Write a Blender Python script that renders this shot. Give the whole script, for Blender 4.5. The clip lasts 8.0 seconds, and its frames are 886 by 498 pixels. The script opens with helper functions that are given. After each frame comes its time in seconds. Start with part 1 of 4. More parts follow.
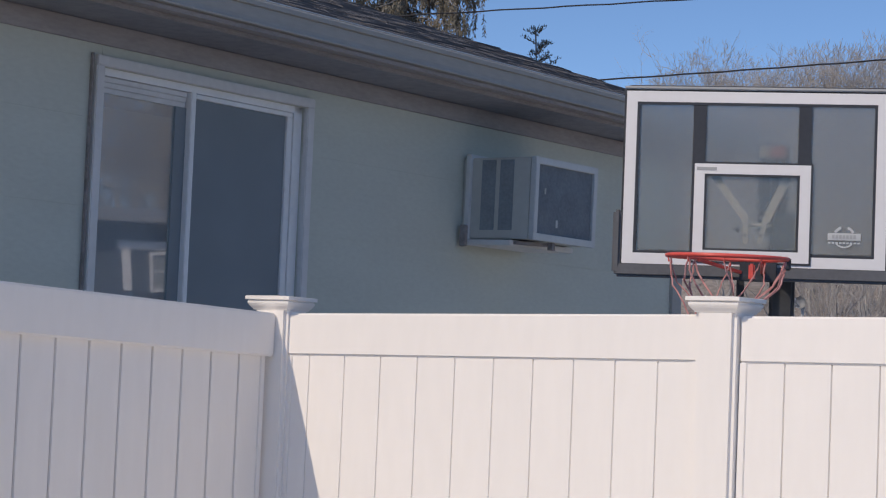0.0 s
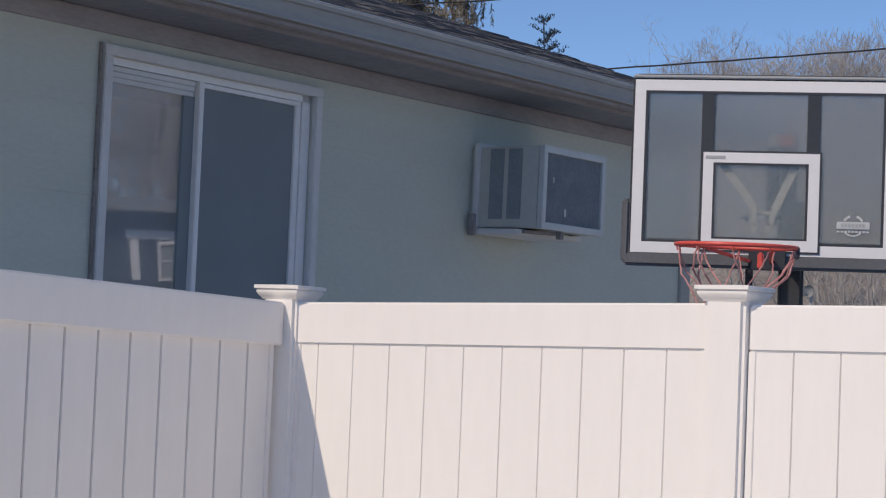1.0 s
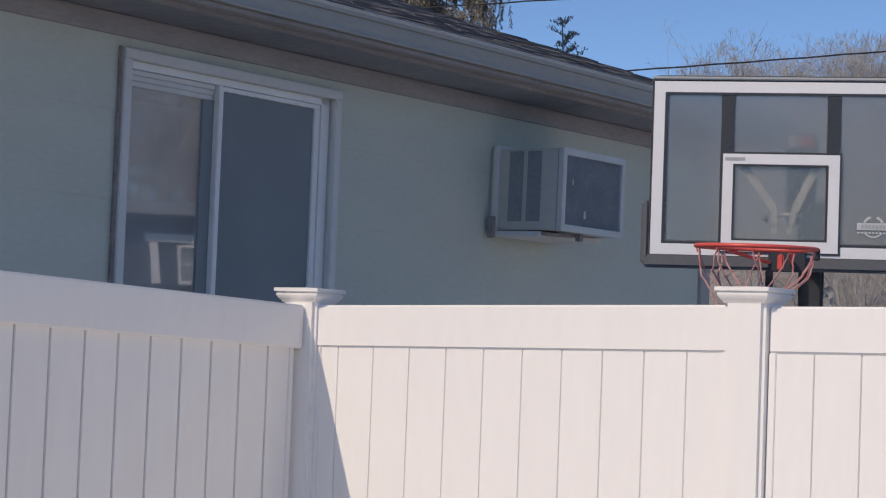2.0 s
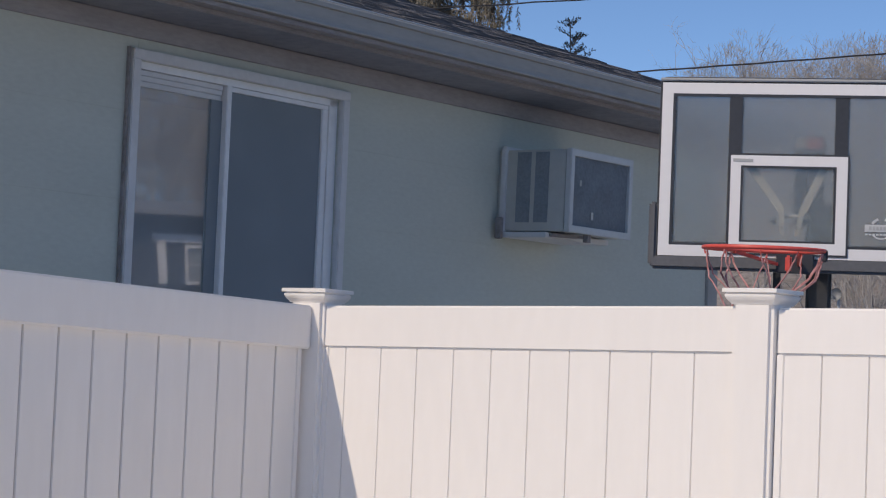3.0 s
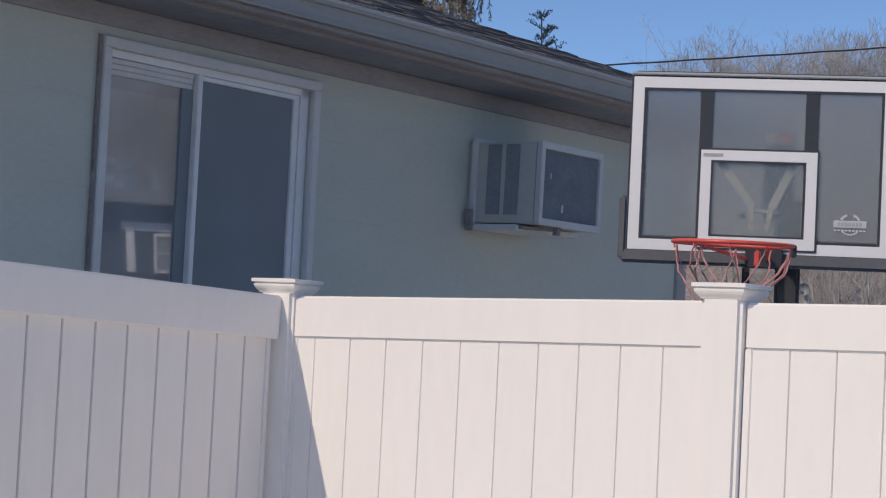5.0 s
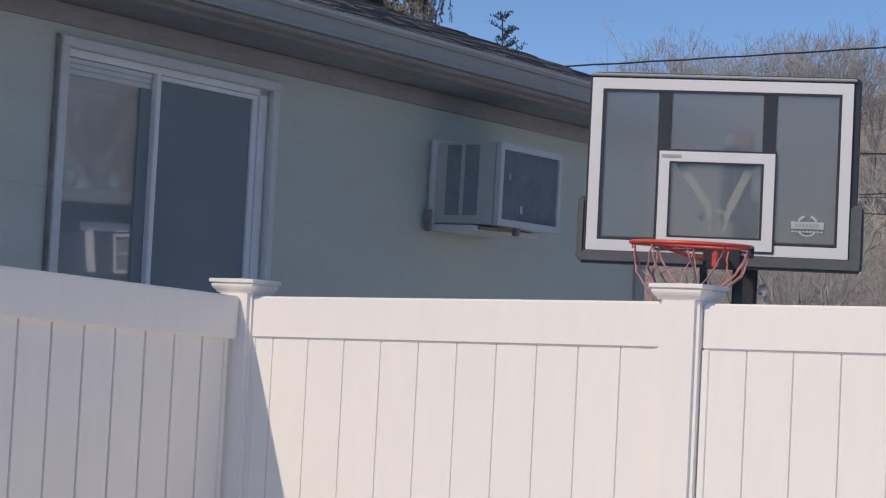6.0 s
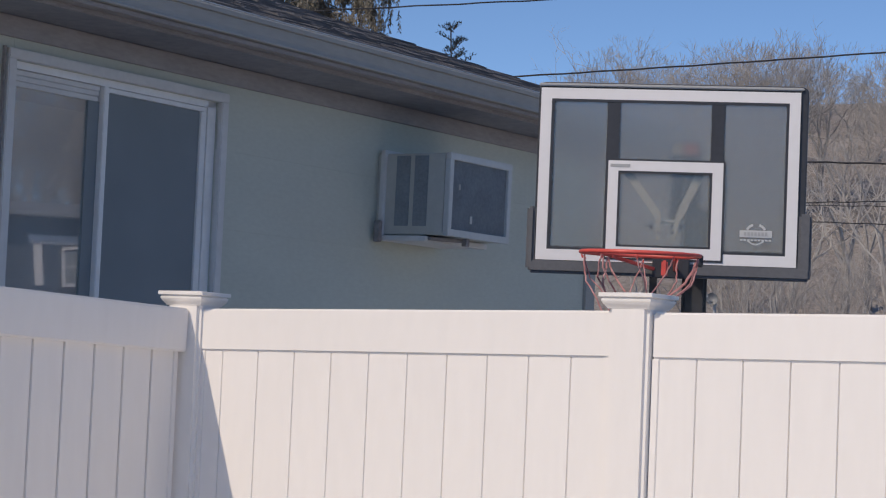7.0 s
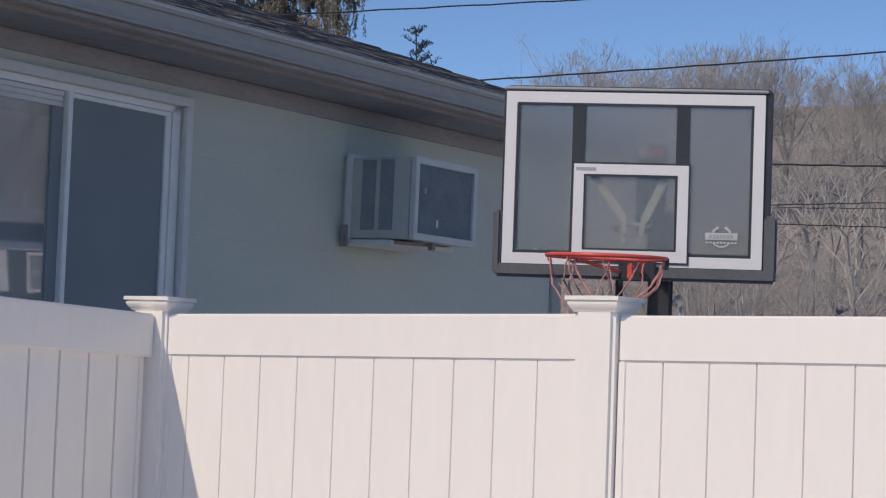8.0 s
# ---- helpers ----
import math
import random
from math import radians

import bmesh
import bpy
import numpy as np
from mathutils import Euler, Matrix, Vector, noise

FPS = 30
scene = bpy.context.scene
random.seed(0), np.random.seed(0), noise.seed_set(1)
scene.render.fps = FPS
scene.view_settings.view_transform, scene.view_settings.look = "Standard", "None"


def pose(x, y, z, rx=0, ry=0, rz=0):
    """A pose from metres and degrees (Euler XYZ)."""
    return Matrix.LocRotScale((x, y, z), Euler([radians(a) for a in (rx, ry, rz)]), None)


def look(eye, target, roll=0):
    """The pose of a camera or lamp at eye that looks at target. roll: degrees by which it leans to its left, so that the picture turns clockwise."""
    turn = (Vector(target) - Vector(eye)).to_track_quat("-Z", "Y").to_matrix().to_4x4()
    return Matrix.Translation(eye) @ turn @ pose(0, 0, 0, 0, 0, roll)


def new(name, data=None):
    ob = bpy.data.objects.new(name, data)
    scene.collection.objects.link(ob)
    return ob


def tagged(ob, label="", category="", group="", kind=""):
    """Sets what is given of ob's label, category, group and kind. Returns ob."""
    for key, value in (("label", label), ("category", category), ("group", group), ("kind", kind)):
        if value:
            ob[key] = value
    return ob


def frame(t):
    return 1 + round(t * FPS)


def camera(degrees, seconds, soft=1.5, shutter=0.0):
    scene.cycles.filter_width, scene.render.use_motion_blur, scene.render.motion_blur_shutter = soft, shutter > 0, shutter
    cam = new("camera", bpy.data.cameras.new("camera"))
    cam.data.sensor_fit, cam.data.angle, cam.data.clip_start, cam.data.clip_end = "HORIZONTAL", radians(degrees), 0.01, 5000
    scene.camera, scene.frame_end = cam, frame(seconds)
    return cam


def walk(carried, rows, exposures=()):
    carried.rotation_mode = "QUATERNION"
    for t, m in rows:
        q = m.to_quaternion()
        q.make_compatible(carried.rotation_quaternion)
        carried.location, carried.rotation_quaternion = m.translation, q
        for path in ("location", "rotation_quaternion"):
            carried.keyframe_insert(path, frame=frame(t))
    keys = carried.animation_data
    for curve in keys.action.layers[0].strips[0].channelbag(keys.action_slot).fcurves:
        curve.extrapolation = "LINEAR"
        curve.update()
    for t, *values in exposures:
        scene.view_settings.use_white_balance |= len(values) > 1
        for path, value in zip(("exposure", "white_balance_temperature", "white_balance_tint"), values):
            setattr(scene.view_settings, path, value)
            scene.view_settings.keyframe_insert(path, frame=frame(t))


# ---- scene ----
cam = camera(24.554, 8.0, soft=1.2)
ROWS = [
    (0.0, -0.0003, -0.0001, 1.6398, 93.464, -2.364, 32.998),
    (0.5, -0.0043, -0.0029, 1.6363, 93.278, -2.380, 33.030),
    (1.0, -0.0029, -0.0010, 1.6389, 93.150, -2.339, 33.222),
    (1.5, -0.0054, 0.0001, 1.6407, 93.139, -2.230, 33.502),
    (2.0, -0.0044, -0.0006, 1.6385, 93.202, -2.189, 33.774),
    (2.2, -0.0043, -0.0018, 1.6384, 93.209, -2.190, 33.857),
    (3.3, -0.0039, -0.0083, 1.6380, 93.212, -2.415, 33.996),
    (3.5, -0.0038, -0.0095, 1.6379, 93.200, -2.528, 33.950),
    (4.0, -0.0072, -0.0115, 1.6383, 93.115, -2.719, 33.743),
    (4.5, -0.0101, -0.0163, 1.6400, 93.022, -2.914, 33.425),
    (4.7, -0.0085, -0.0147, 1.6399, 93.015, -2.869, 33.295),
    (5.8, 0.0005, -0.0062, 1.6391, 93.039, -2.956, 32.218),
    (6.0, 0.0021, -0.0046, 1.6390, 93.084, -2.890, 31.961),
    (6.5, 0.0016, -0.0032, 1.6392, 93.267, -2.686, 31.236),
    (7.0, 0.0008, -0.0009, 1.6396, 93.448, -2.422, 30.579),
    (7.5, -0.0009, 0.0036, 1.6403, 93.566, -2.195, 30.045),
    (8.0, -0.0011, 0.0040, 1.6403, 93.590, -2.099, 29.649),
]
walk(cam, [(r[0], pose(*r[1:])) for r in ROWS], exposures=[(0.0, 0.08, 7560, 9.5), (3.5, 0.05, 7560, 9.5), (8.0, 0.02, 7560, 9.5)])

# ---- daylight ----
TO_SUN = Vector((-0.205, -0.715, 0.669)).normalized()
world = bpy.data.worlds.new("sky")
scene.world = world
world.use_nodes = True
wn = world.node_tree.nodes
sky = wn.new("ShaderNodeTexSky")
sky.sky_type = "NISHITA"
sky.sun_disc = False
sky.sun_elevation = math.asin(TO_SUN.z)
sky.sun_rotation = math.atan2(TO_SUN.x, TO_SUN.y)
sky.altitude = 2500
sky.air_density = 0.8
sky.dust_density = 0.35
sky.ozone_density = 8.0
wn["Background"].inputs["Strength"].default_value = 0.14
world.node_tree.links.new(sky.outputs["Color"], wn["Background"].inputs["Color"])
sun_data = bpy.data.lights.new("sun", "SUN")
sun_data.energy, sun_data.angle, sun_data.color = 2.50, radians(0.53), (1.0, 0.905, 0.815)
sun = new("sun", sun_data)
sun.matrix_world = look(TO_SUN * 60, (0, 0, 0))


# ---- materials ----
def material(name, base, rough=0.6, metal=0.0, var=0.12, grain=40.0, blotch=3.0, bump=0.0, bump_scale=120.0,
             stretch=(1, 1, 1), spec=0.5, per_piece=0.0, second=None, islands=False):
    """A surface with blotches, grain and fine relief; per_piece varies brightness from piece to piece."""
    m = bpy.data.materials.new(name)
    m.use_nodes = True
    nt = m.node_tree
    n, l = nt.nodes, nt.links
    b = n["Principled BSDF"]
    co = n.new("ShaderNodeTexCoord")
    mp = n.new("ShaderNodeMapping")
    mp.inputs["Scale"].default_value = stretch
    l.new(co.outputs["Object"], mp.inputs["Vector"])
    big = n.new("ShaderNodeTexNoise")
    big.inputs["Scale"].default_value, big.inputs["Detail"].default_value = blotch, 4
    fine = n.new("ShaderNodeTexNoise")
    fine.inputs["Scale"].default_value, fine.inputs["Detail"].default_value = grain, 5
    l.new(mp.outputs[0], big.inputs["Vector"])
    l.new(mp.outputs[0], fine.inputs["Vector"])
    mix = n.new("ShaderNodeMath")
    mix.operation = "ADD"
    l.new(big.outputs["Fac"], mix.inputs[0])
    l.new(fine.outputs["Fac"], mix.inputs[1])
    last = mix
    if per_piece:
        info = n.new("ShaderNodeNewGeometry") if islands else n.new("ShaderNodeObjectInfo")
        scaled = n.new("ShaderNodeMath")
        scaled.operation = "MULTIPLY_ADD"
        l.new(info.outputs["Random Per Island" if islands else "Random"], scaled.inputs[0])
        scaled.inputs[1].default_value = per_piece
        l.new(mix.outputs[0], scaled.inputs[2])
        last = scaled
    ramp = n.new("ShaderNodeMapRange")
    ramp.inputs["From Min"].default_value, ramp.inputs["From Max"].default_value = 0.6, 1.4 + per_piece
    l.new(last.outputs[0], ramp.inputs["Value"])
    col = n.new("ShaderNodeMix")
    col.data_type = "RGBA"
    lo = [c * (1 - var) for c in base]
    hi = second if second else [min(1, c * (1 + var)) for c in base]
    col.inputs["A"].default_value, col.inputs["B"].default_value = (*lo, 1), (*hi, 1)
    l.new(ramp.outputs[0], col.inputs["Factor"])
    l.new(col.outputs["Result"], b.inputs["Base Color"])
    b.inputs["Roughness"].default_value, b.inputs["Metallic"].default_value = rough, metal
    b.inputs["Specular IOR Level"].default_value = spec
    if bump:
        rel = n.new("ShaderNodeTexNoise")
        rel.inputs["Scale"].default_value, rel.inputs["Detail"].default_value = bump_scale, 4
        l.new(mp.outputs[0], rel.inputs["Vector"])
        bp = n.new("ShaderNodeBump")
        bp.inputs["Strength"].default_value, bp.inputs["Distance"].default_value = bump, 0.004
        l.new(rel.outputs["Fac"], bp.inputs["Height"])
        l.new(bp.outputs[0], b.inputs["Normal"])
    return m


def glassy(name, tint, rough, ior=1.45, clear=1.0):
    m = bpy.data.materials.new(name)
    m.use_nodes = True
    b = m.node_tree.nodes["Principled BSDF"]
    b.inputs["Base Color"].default_value = (*tint, 1)
    b.inputs["Transmission Weight"].default_value = clear
    b.inputs["Roughness"].default_value = rough
    b.inputs["IOR"].default_value = ior
    return m


VINYL = material("white_vinyl", (0.86, 0.83, 0.81), rough=0.42, var=0.035, grain=9, blotch=1.1, bump=0.04, bump_scale=60, stretch=(3, 3, 0.6), per_piece=0.25)
PAINT = material("sage_wall_paint", (0.56, 0.59, 0.53), rough=0.85, var=0.07, grain=22, blotch=1.2, bump=0.05, bump_scale=70, stretch=(1, 1, 3))
TRIM = material("grey_trim_paint", (0.69, 0.69, 0.69), rough=0.75, spec=0.3, var=0.08, grain=25, blotch=3, bump=0.1)
FRAME = material("window_aluminium", (0.84, 0.845, 0.85), rough=0.45, var=0.06, grain=30, blotch=4)
WOOD = material("weathered_brown_wood", (0.33, 0.312, 0.315), rough=0.85, var=0.25, grain=30, blotch=4, bump=0.3, stretch=(6, 1, 6))
FRIEZE = material("faded_brown_board_paint", (0.375, 0.36, 0.37), rough=0.9, var=0.16, grain=18, blotch=2.5, bump=0.12, stretch=(4, 1, 4))
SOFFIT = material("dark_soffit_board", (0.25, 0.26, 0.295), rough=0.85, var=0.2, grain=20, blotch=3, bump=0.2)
GUTTER = material("grey_gutter_metal", (0.39, 0.385, 0.37), rough=0.75, spec=0.25, var=0.10, grain=12, blotch=2, stretch=(4, 1, 4))
SHINGLE = material("charcoal_shingle", (0.14, 0.137, 0.145), rough=0.95, var=0.45, grain=120, blotch=9, bump=0.7, bump_scale=260, per_piece=0.9)
SHINGLE_FAR = material("charcoal_shingle_rows", (0.14, 0.137, 0.145), rough=0.95, var=0.45, grain=120, blotch=9, bump=0.7, bump_scale=260, per_piece=0.9, islands=True)
AC_PAINT = material("beige_grey_metal_case", (0.52, 0.52, 0.49), rough=0.55, var=0.08, grain=20, blotch=4)
AC_RIM = material("pale_case_rim", (0.57, 0.58, 0.57), rough=0.5, var=0.06)
DARK = material("dark_grille", (0.26, 0.29, 0.315), rough=0.7, var=0.2, grain=60, blotch=8)
RUST = material("rusted_bracket", (0.27, 0.25, 0.25), rough=0.9, var=0.4, grain=50, blotch=12)
BLACK = material("black_powder_coat", (0.04, 0.042, 0.05), rough=0.42, var=0.2, grain=60, blotch=5)
PAD = material("dark_grey_foam_pad", (0.12, 0.125, 0.14), rough=0.75, var=0.15, grain=60, blotch=5, bump=0.1)
WHITE = material("white_screen_print", (0.80, 0.79, 0.80), rough=0.5, var=0.03, grain=30)
EMBLEM = material("pale_emblem_print", (0.56, 0.57, 0.58), rough=0.6, var=0.05)
PRINT_GREY = material("grey_print", (0.40, 0.41, 0.42), rough=0.6, var=0.05)
STEEL = material("dull_brown_grey_steel", (0.17, 0.165, 0.165), rough=0.6, var=0.2, grain=40, blotch=6)
STICKER = material("faded_white_red_sticker", (0.40, 0.38, 0.37), rough=0.6, var=0.1, second=(0.5, 0.47, 0.46))
RUST_RED = material("faded_red_sticker", (0.36, 0.14, 0.12), rough=0.7, var=0.2)
RED = material("orange_red_enamel", (0.72, 0.10, 0.08), rough=0.4, var=0.2, grain=50, blotch=14, bump=0.1)
CORD = material("faded_red_net_cord", (0.62, 0.19, 0.20), rough=0.9, var=0.4, grain=30, blotch=9, second=(0.74, 0.42, 0.40))
ARM = material("tan_steel_arm", (0.40, 0.38, 0.36), rough=0.5, var=0.15, grain=40, blotch=6)
ACRYLIC = glassy("hazy_acrylic", (0.50, 0.515, 0.515), 0.20, 1.3, 0.86)
ACRYLIC.node_tree.nodes["Principled BSDF"].inputs["Coat Weight"].default_value = 1.0
ACRYLIC.node_tree.nodes["Principled BSDF"].inputs["Coat Roughness"].default_value = 0.06
GLASS = glassy("dusty_window_glass", (0.84, 0.86, 0.88), 0.016, 2.7, 0.84)
SCREEN = material("insect_screen", (0.235, 0.27, 0.295), rough=0.8, var=0.1, grain=200, spec=0.2)
ROOM_SHADE = material("room_shade_colour", (0.16, 0.16, 0.17), rough=0.9, var=0.1, grain=20)
BLIND = material("pale_roller_blind", (0.55, 0.56, 0.60), rough=0.8, var=0.05, grain=40)
BARK = material("grey_brown_bark", (0.25, 0.235, 0.23), rough=0.95, var=0.35, grain=25, blotch=2, stretch=(1, 1, 0.3), per_piece=0.4)
TWIG = material("grey_twig", (0.395, 0.37, 0.35), rough=0.95, var=0.3, grain=8, blotch=0.4, per_piece=0.5)
BRUSH = material("dry_brush_stem", (0.37, 0.345, 0.33), rough=0.95, var=0.4, grain=6, blotch=0.5, per_piece=0.8, islands=True)
LITTER = material("leaf_litter", (0.27, 0.24, 0.222), rough=1.0, var=0.5, grain=3, blotch=0.12, bump=0.8, bump_scale=5)
NEEDLE = material("drooping_needles", (0.12, 0.12, 0.09), rough=0.9, var=0.3, grain=9, blotch=1.2, per_piece=0.9, islands=True, second=(0.34, 0.29, 0.23))
NEEDLE_GREEN = material("blue_green_needles", (0.065, 0.085, 0.075), rough=0.9, var=0.3, grain=9, blotch=2, per_piece=0.6, islands=True, second=(0.19, 0.20, 0.18))
WIRE = material("black_cable", (0.03, 0.03, 0.035), rough=0.6, var=0.2)
BOUNCE_CONCRETE = material("bounce_concrete", (0.66, 0.63, 0.58), rough=0.9, var=0.12, grain=14, blotch=1.2, bump=0.3, bump_scale=80)
PANE_BACKING = material("bright_pane_backing", (0.86, 0.86, 0.86), rough=0.9, var=0.06, grain=30, blotch=5)
DISH = material("pale_grey_dish", (0.45, 0.46, 0.47), rough=0.5, var=0.08)
SIDING = material("slate_siding", (0.06, 0.07, 0.09), rough=0.8, var=0.15, grain=20, blotch=2)
ROOFING = material("light_grey_roofing", (0.25, 0.25, 0.26), rough=0.9, var=0.15, grain=30, blotch=2)


# ---- building blocks ----
def mesh_of(name, bm, mat, smooth=False):
    me = bpy.data.meshes.new(name)
    bm.normal_update()
    bm.to_mesh(me)
    bm.free()
    me.materials.append(mat)
    if smooth:
        for p in me.polygons:
            p.use_smooth = True
    return me


def part(name, bm, mat, parent, label="", smooth=False, at=None):
    ob = new(name, mesh_of(name, bm, mat, smooth))
    ob.parent = parent
    if at is not None:
        ob.matrix_basis = at
    return tagged(ob, label)


def thing(name, label, category, m=Matrix(), group="", kind=""):
    ob = new(name)
    ob.empty_display_size = 0.1
    ob.matrix_basis = m
    return tagged(ob, label, category, group, kind)


def box(bm, x0, x1, y0, y1, z0, z1, bevel=0.0, shear=0.0):
    """A block; shear lifts it by so much per metre of x."""
    vs = [bm.verts.new((x, y, z + shear * x)) for x in (x0, x1) for y in (y0, y1) for z in (z0, z1)]
    fs = [bm.faces.new([vs[i] for i in q]) for q in ((0, 1, 3, 2), (4, 6, 7, 5), (0, 4, 5, 1), (2, 3, 7, 6), (0, 2, 6, 4), (1, 5, 7, 3))]
    if bevel:
        edges = list({e for f in fs for e in f.edges})
        bmesh.ops.bevel(bm, geom=edges, offset=bevel, segments=2, affect="EDGES")
    return bm


def block(x0, x1, y0, y1, z0, z1, bevel=0.0, shear=0.0):
    return box(bmesh.new(), x0, x1, y0, y1, z0, z1, bevel, shear)


def tube(bm, pts, radii, sides=8, closed=False):
    """A round bar along points."""
    pts = [Vector(p) for p in pts]
    if not hasattr(radii, "__len__"):
        radii = [radii] * len(pts)
    rings = []
    n = len(pts)
    for i, p in enumerate(pts):
        a, b = (pts[(i - 1) % n], pts[(i + 1) % n]) if closed else (pts[max(0, i - 1)], pts[min(n - 1, i + 1)])
        t = (b - a).normalized()
        up = Vector((0, 0, 1)) if abs(t.z) < 0.9 else Vector((1, 0, 0))
        s = t.cross(up).normalized()
        w = s.cross(t)
        rings.append([bm.verts.new(p + (s * math.cos(k * math.tau / sides) + w * math.sin(k * math.tau / sides)) * radii[i]) for k in range(sides)])
    for i in range(n if closed else n - 1):
        r0, r1 = rings[i], rings[(i + 1) % n]
        for k in range(sides):
            bm.faces.new((r0[k], r0[(k + 1) % sides], r1[(k + 1) % sides], r1[k]))
    if not closed:
        bm.faces.new(rings[0][::-1])
        bm.faces.new(rings[-1])
    return bm


def beam(bm, a, b, w, h):
    """A rectangular bar from a to b."""
    a, b = Vector(a), Vector(b)
    t = (b - a).normalized()
    up = Vector((0, 0, 1)) if abs(t.z) < 0.95 else Vector((0, 1, 0))
    s = t.cross(up).normalized() * w / 2
    u = s.cross(t).normalized() * h / 2
    ring = [[bm.verts.new(p + i * s + j * u) for i, j in ((-1, -1), (1, -1), (1, 1), (-1, 1))] for p in (a, b)]
    for k in range(4):
        bm.faces.new((ring[0][k], ring[0][(k + 1) % 4], ring[1][(k + 1) % 4], ring[1][k]))
    bm.faces.new(ring[0][::-1])
    bm.faces.new(ring[1])
    return bm


def frame_rect(bm, x0, x1, z0, z1, w, y0, y1):
    """A flat picture frame in the xz plane, its outside at the given limits."""
    box(bm, x0, x1, y0, y1, z1 - w, z1)
    box(bm, x0, x1, y0, y1, z0, z0 + w)
    box(bm, x0, x0 + w, y0, y1, z0 + w, z1 - w)
    box(bm, x1 - w, x1, y0, y1, z0 + w, z1 - w)
    return bm


def rounded_frame(bm, x0, x1, z0, z1, w, y0, y1, radius, n=5):
    """A frame in the xz plane with rounded outer corners and softened outer edges."""
    outer, inner = [], []
    for cx, cz, ix, iz, a0 in ((x1 - radius, z1 - radius, x1 - w, z1 - w, 0), (x0 + radius, z1 - radius, x0 + w, z1 - w, 90), (x0 + radius, z0 + radius, x0 + w, z0 + w, 180), (x1 - radius, z0 + radius, x1 - w, z0 + w, 270)):
        for k in range(n + 1):
            a = radians(a0 + 90 * k / n)
            outer.append((cx, cz, math.cos(a), math.sin(a)))
            inner.append((ix, iz))
    rows = [[bm.verts.new((x, y0, z)) for x, z in inner]]
    for rr, y in ((radius - 0.006, y0), (radius - 0.0015, y0 + 0.002), (radius, y0 + 0.007), (radius, y1 - 0.005), (radius - 0.005, y1)):
        rows.append([bm.verts.new((cx + c * rr, y, cz + sn * rr)) for cx, cz, c, sn in outer])
    rows.append([bm.verts.new((x, y1, z)) for x, z in inner])
    m = len(outer)
    for a, b in zip(rows, rows[1:] + rows[:1]):
        for k in range(m):
            bm.faces.new((a[k], a[(k + 1) % m], b[(k + 1) % m], b[k]))
    bmesh.ops.remove_doubles(bm, verts=bm.verts[:], dist=1e-5)
    bmesh.ops.recalc_face_normals(bm, faces=bm.faces[:])
    return bm


def lathe_square(bm, cx, cy, profile):
    """Stacked squares: rows of half width and height."""
    rings = [[bm.verts.new((cx + i * h, cy + j * h, z)) for i, j in ((-1, -1), (1, -1), (1, 1), (-1, 1))] for h, z in profile]
    for a, b in zip(rings, rings[1:]):
        for k in range(4):
            bm.faces.new((a[k], a[(k + 1) % 4], b[(k + 1) % 4], b[k]))
    bm.faces.new(rings[0][::-1])
    bm.faces.new(rings[-1])
    return bm


# ---- ground ----
def hill(x, y):
    r = math.hypot(x, y)
    k = min(1, max(0, (r - 62) / 114))
    k = k * k * (3 - 2 * k)
    side = min(1, max(0, (y + 10) / 60)) * min(1, max(0, (5 - x) / 36))
    return (25.0 * side + 1.0 * noise.noise((x * 0.035, y * 0.035, 0)) + 0.45 * noise.noise((x * 0.15, y * 0.15, 4))) * k


def make_ground():
    bm = bmesh.new()
    radii = [0, 3, 6, 10, 15, 22, 30, 38, 46, 54, 62, 70, 78, 86, 94, 102, 110, 118, 126, 134, 142, 150, 158, 167, 176, 190, 220, 280, 400, 900, 2500]
    n = 180
    rows = []
    for r in radii[1:]:
        rows.append([bm.verts.new((r * math.cos(k * math.tau / n), r * math.sin(k * math.tau / n), hill(r * math.cos(k * math.tau / n), r * math.sin(k * math.tau / n)))) for k in range(n)])
    c = bm.verts.new((0, 0, 0))
    for k in range(n):
        bm.faces.new((c, rows[0][k], rows[0][(k + 1) % n]))
    for a, b in zip(rows, rows[1:]):
        for k in range(n):
            bm.faces.new((a[k], b[k], b[(k + 1) % n], a[(k + 1) % n]))
    ob = new("ground", mesh_of("ground", bm, LITTER, True))
    tagged(ob, "brown leaf-strewn winter ground rising into a wooded hillside", "ground", kind="structure")


make_ground()
# unseen pale slabs, added so sunlight bounces onto the shaded wall and fence
tagged(new("driveway", mesh_of("driveway", block(-6.0, 6.0, 6.2, 13.0, -0.05, 0.012), BOUNCE_CONCRETE)), "unseen pale concrete driveway between house and fence, added to bounce light", "driveway", kind="structure")
tagged(new("patio", mesh_of("patio", block(-4.2, 12.0, -12.0, 5.5, -0.05, 0.012), BOUNCE_CONCRETE)), "unseen pale concrete slab inside the fence, added to bounce light", "patio", kind="structure")

# ---- house ----
HOUSE = pose(-6.2385, 0.2602, 0, 0, 0, -2.388)   # x out from the wall, y along it, z up
WALL_END, WALL_START, EAVE, OVER = 11.30, -1.0, 3.085, 0.40
house = thing("house", "single-storey house with sage green walls and a charcoal shingle roof", "house", HOUSE, kind="structure")
WIN = (6.125, 7.595, 1.72, 2.93)   # outside of the window trim
OPEN = (6.175, 7.545, 1.77, 2.885)


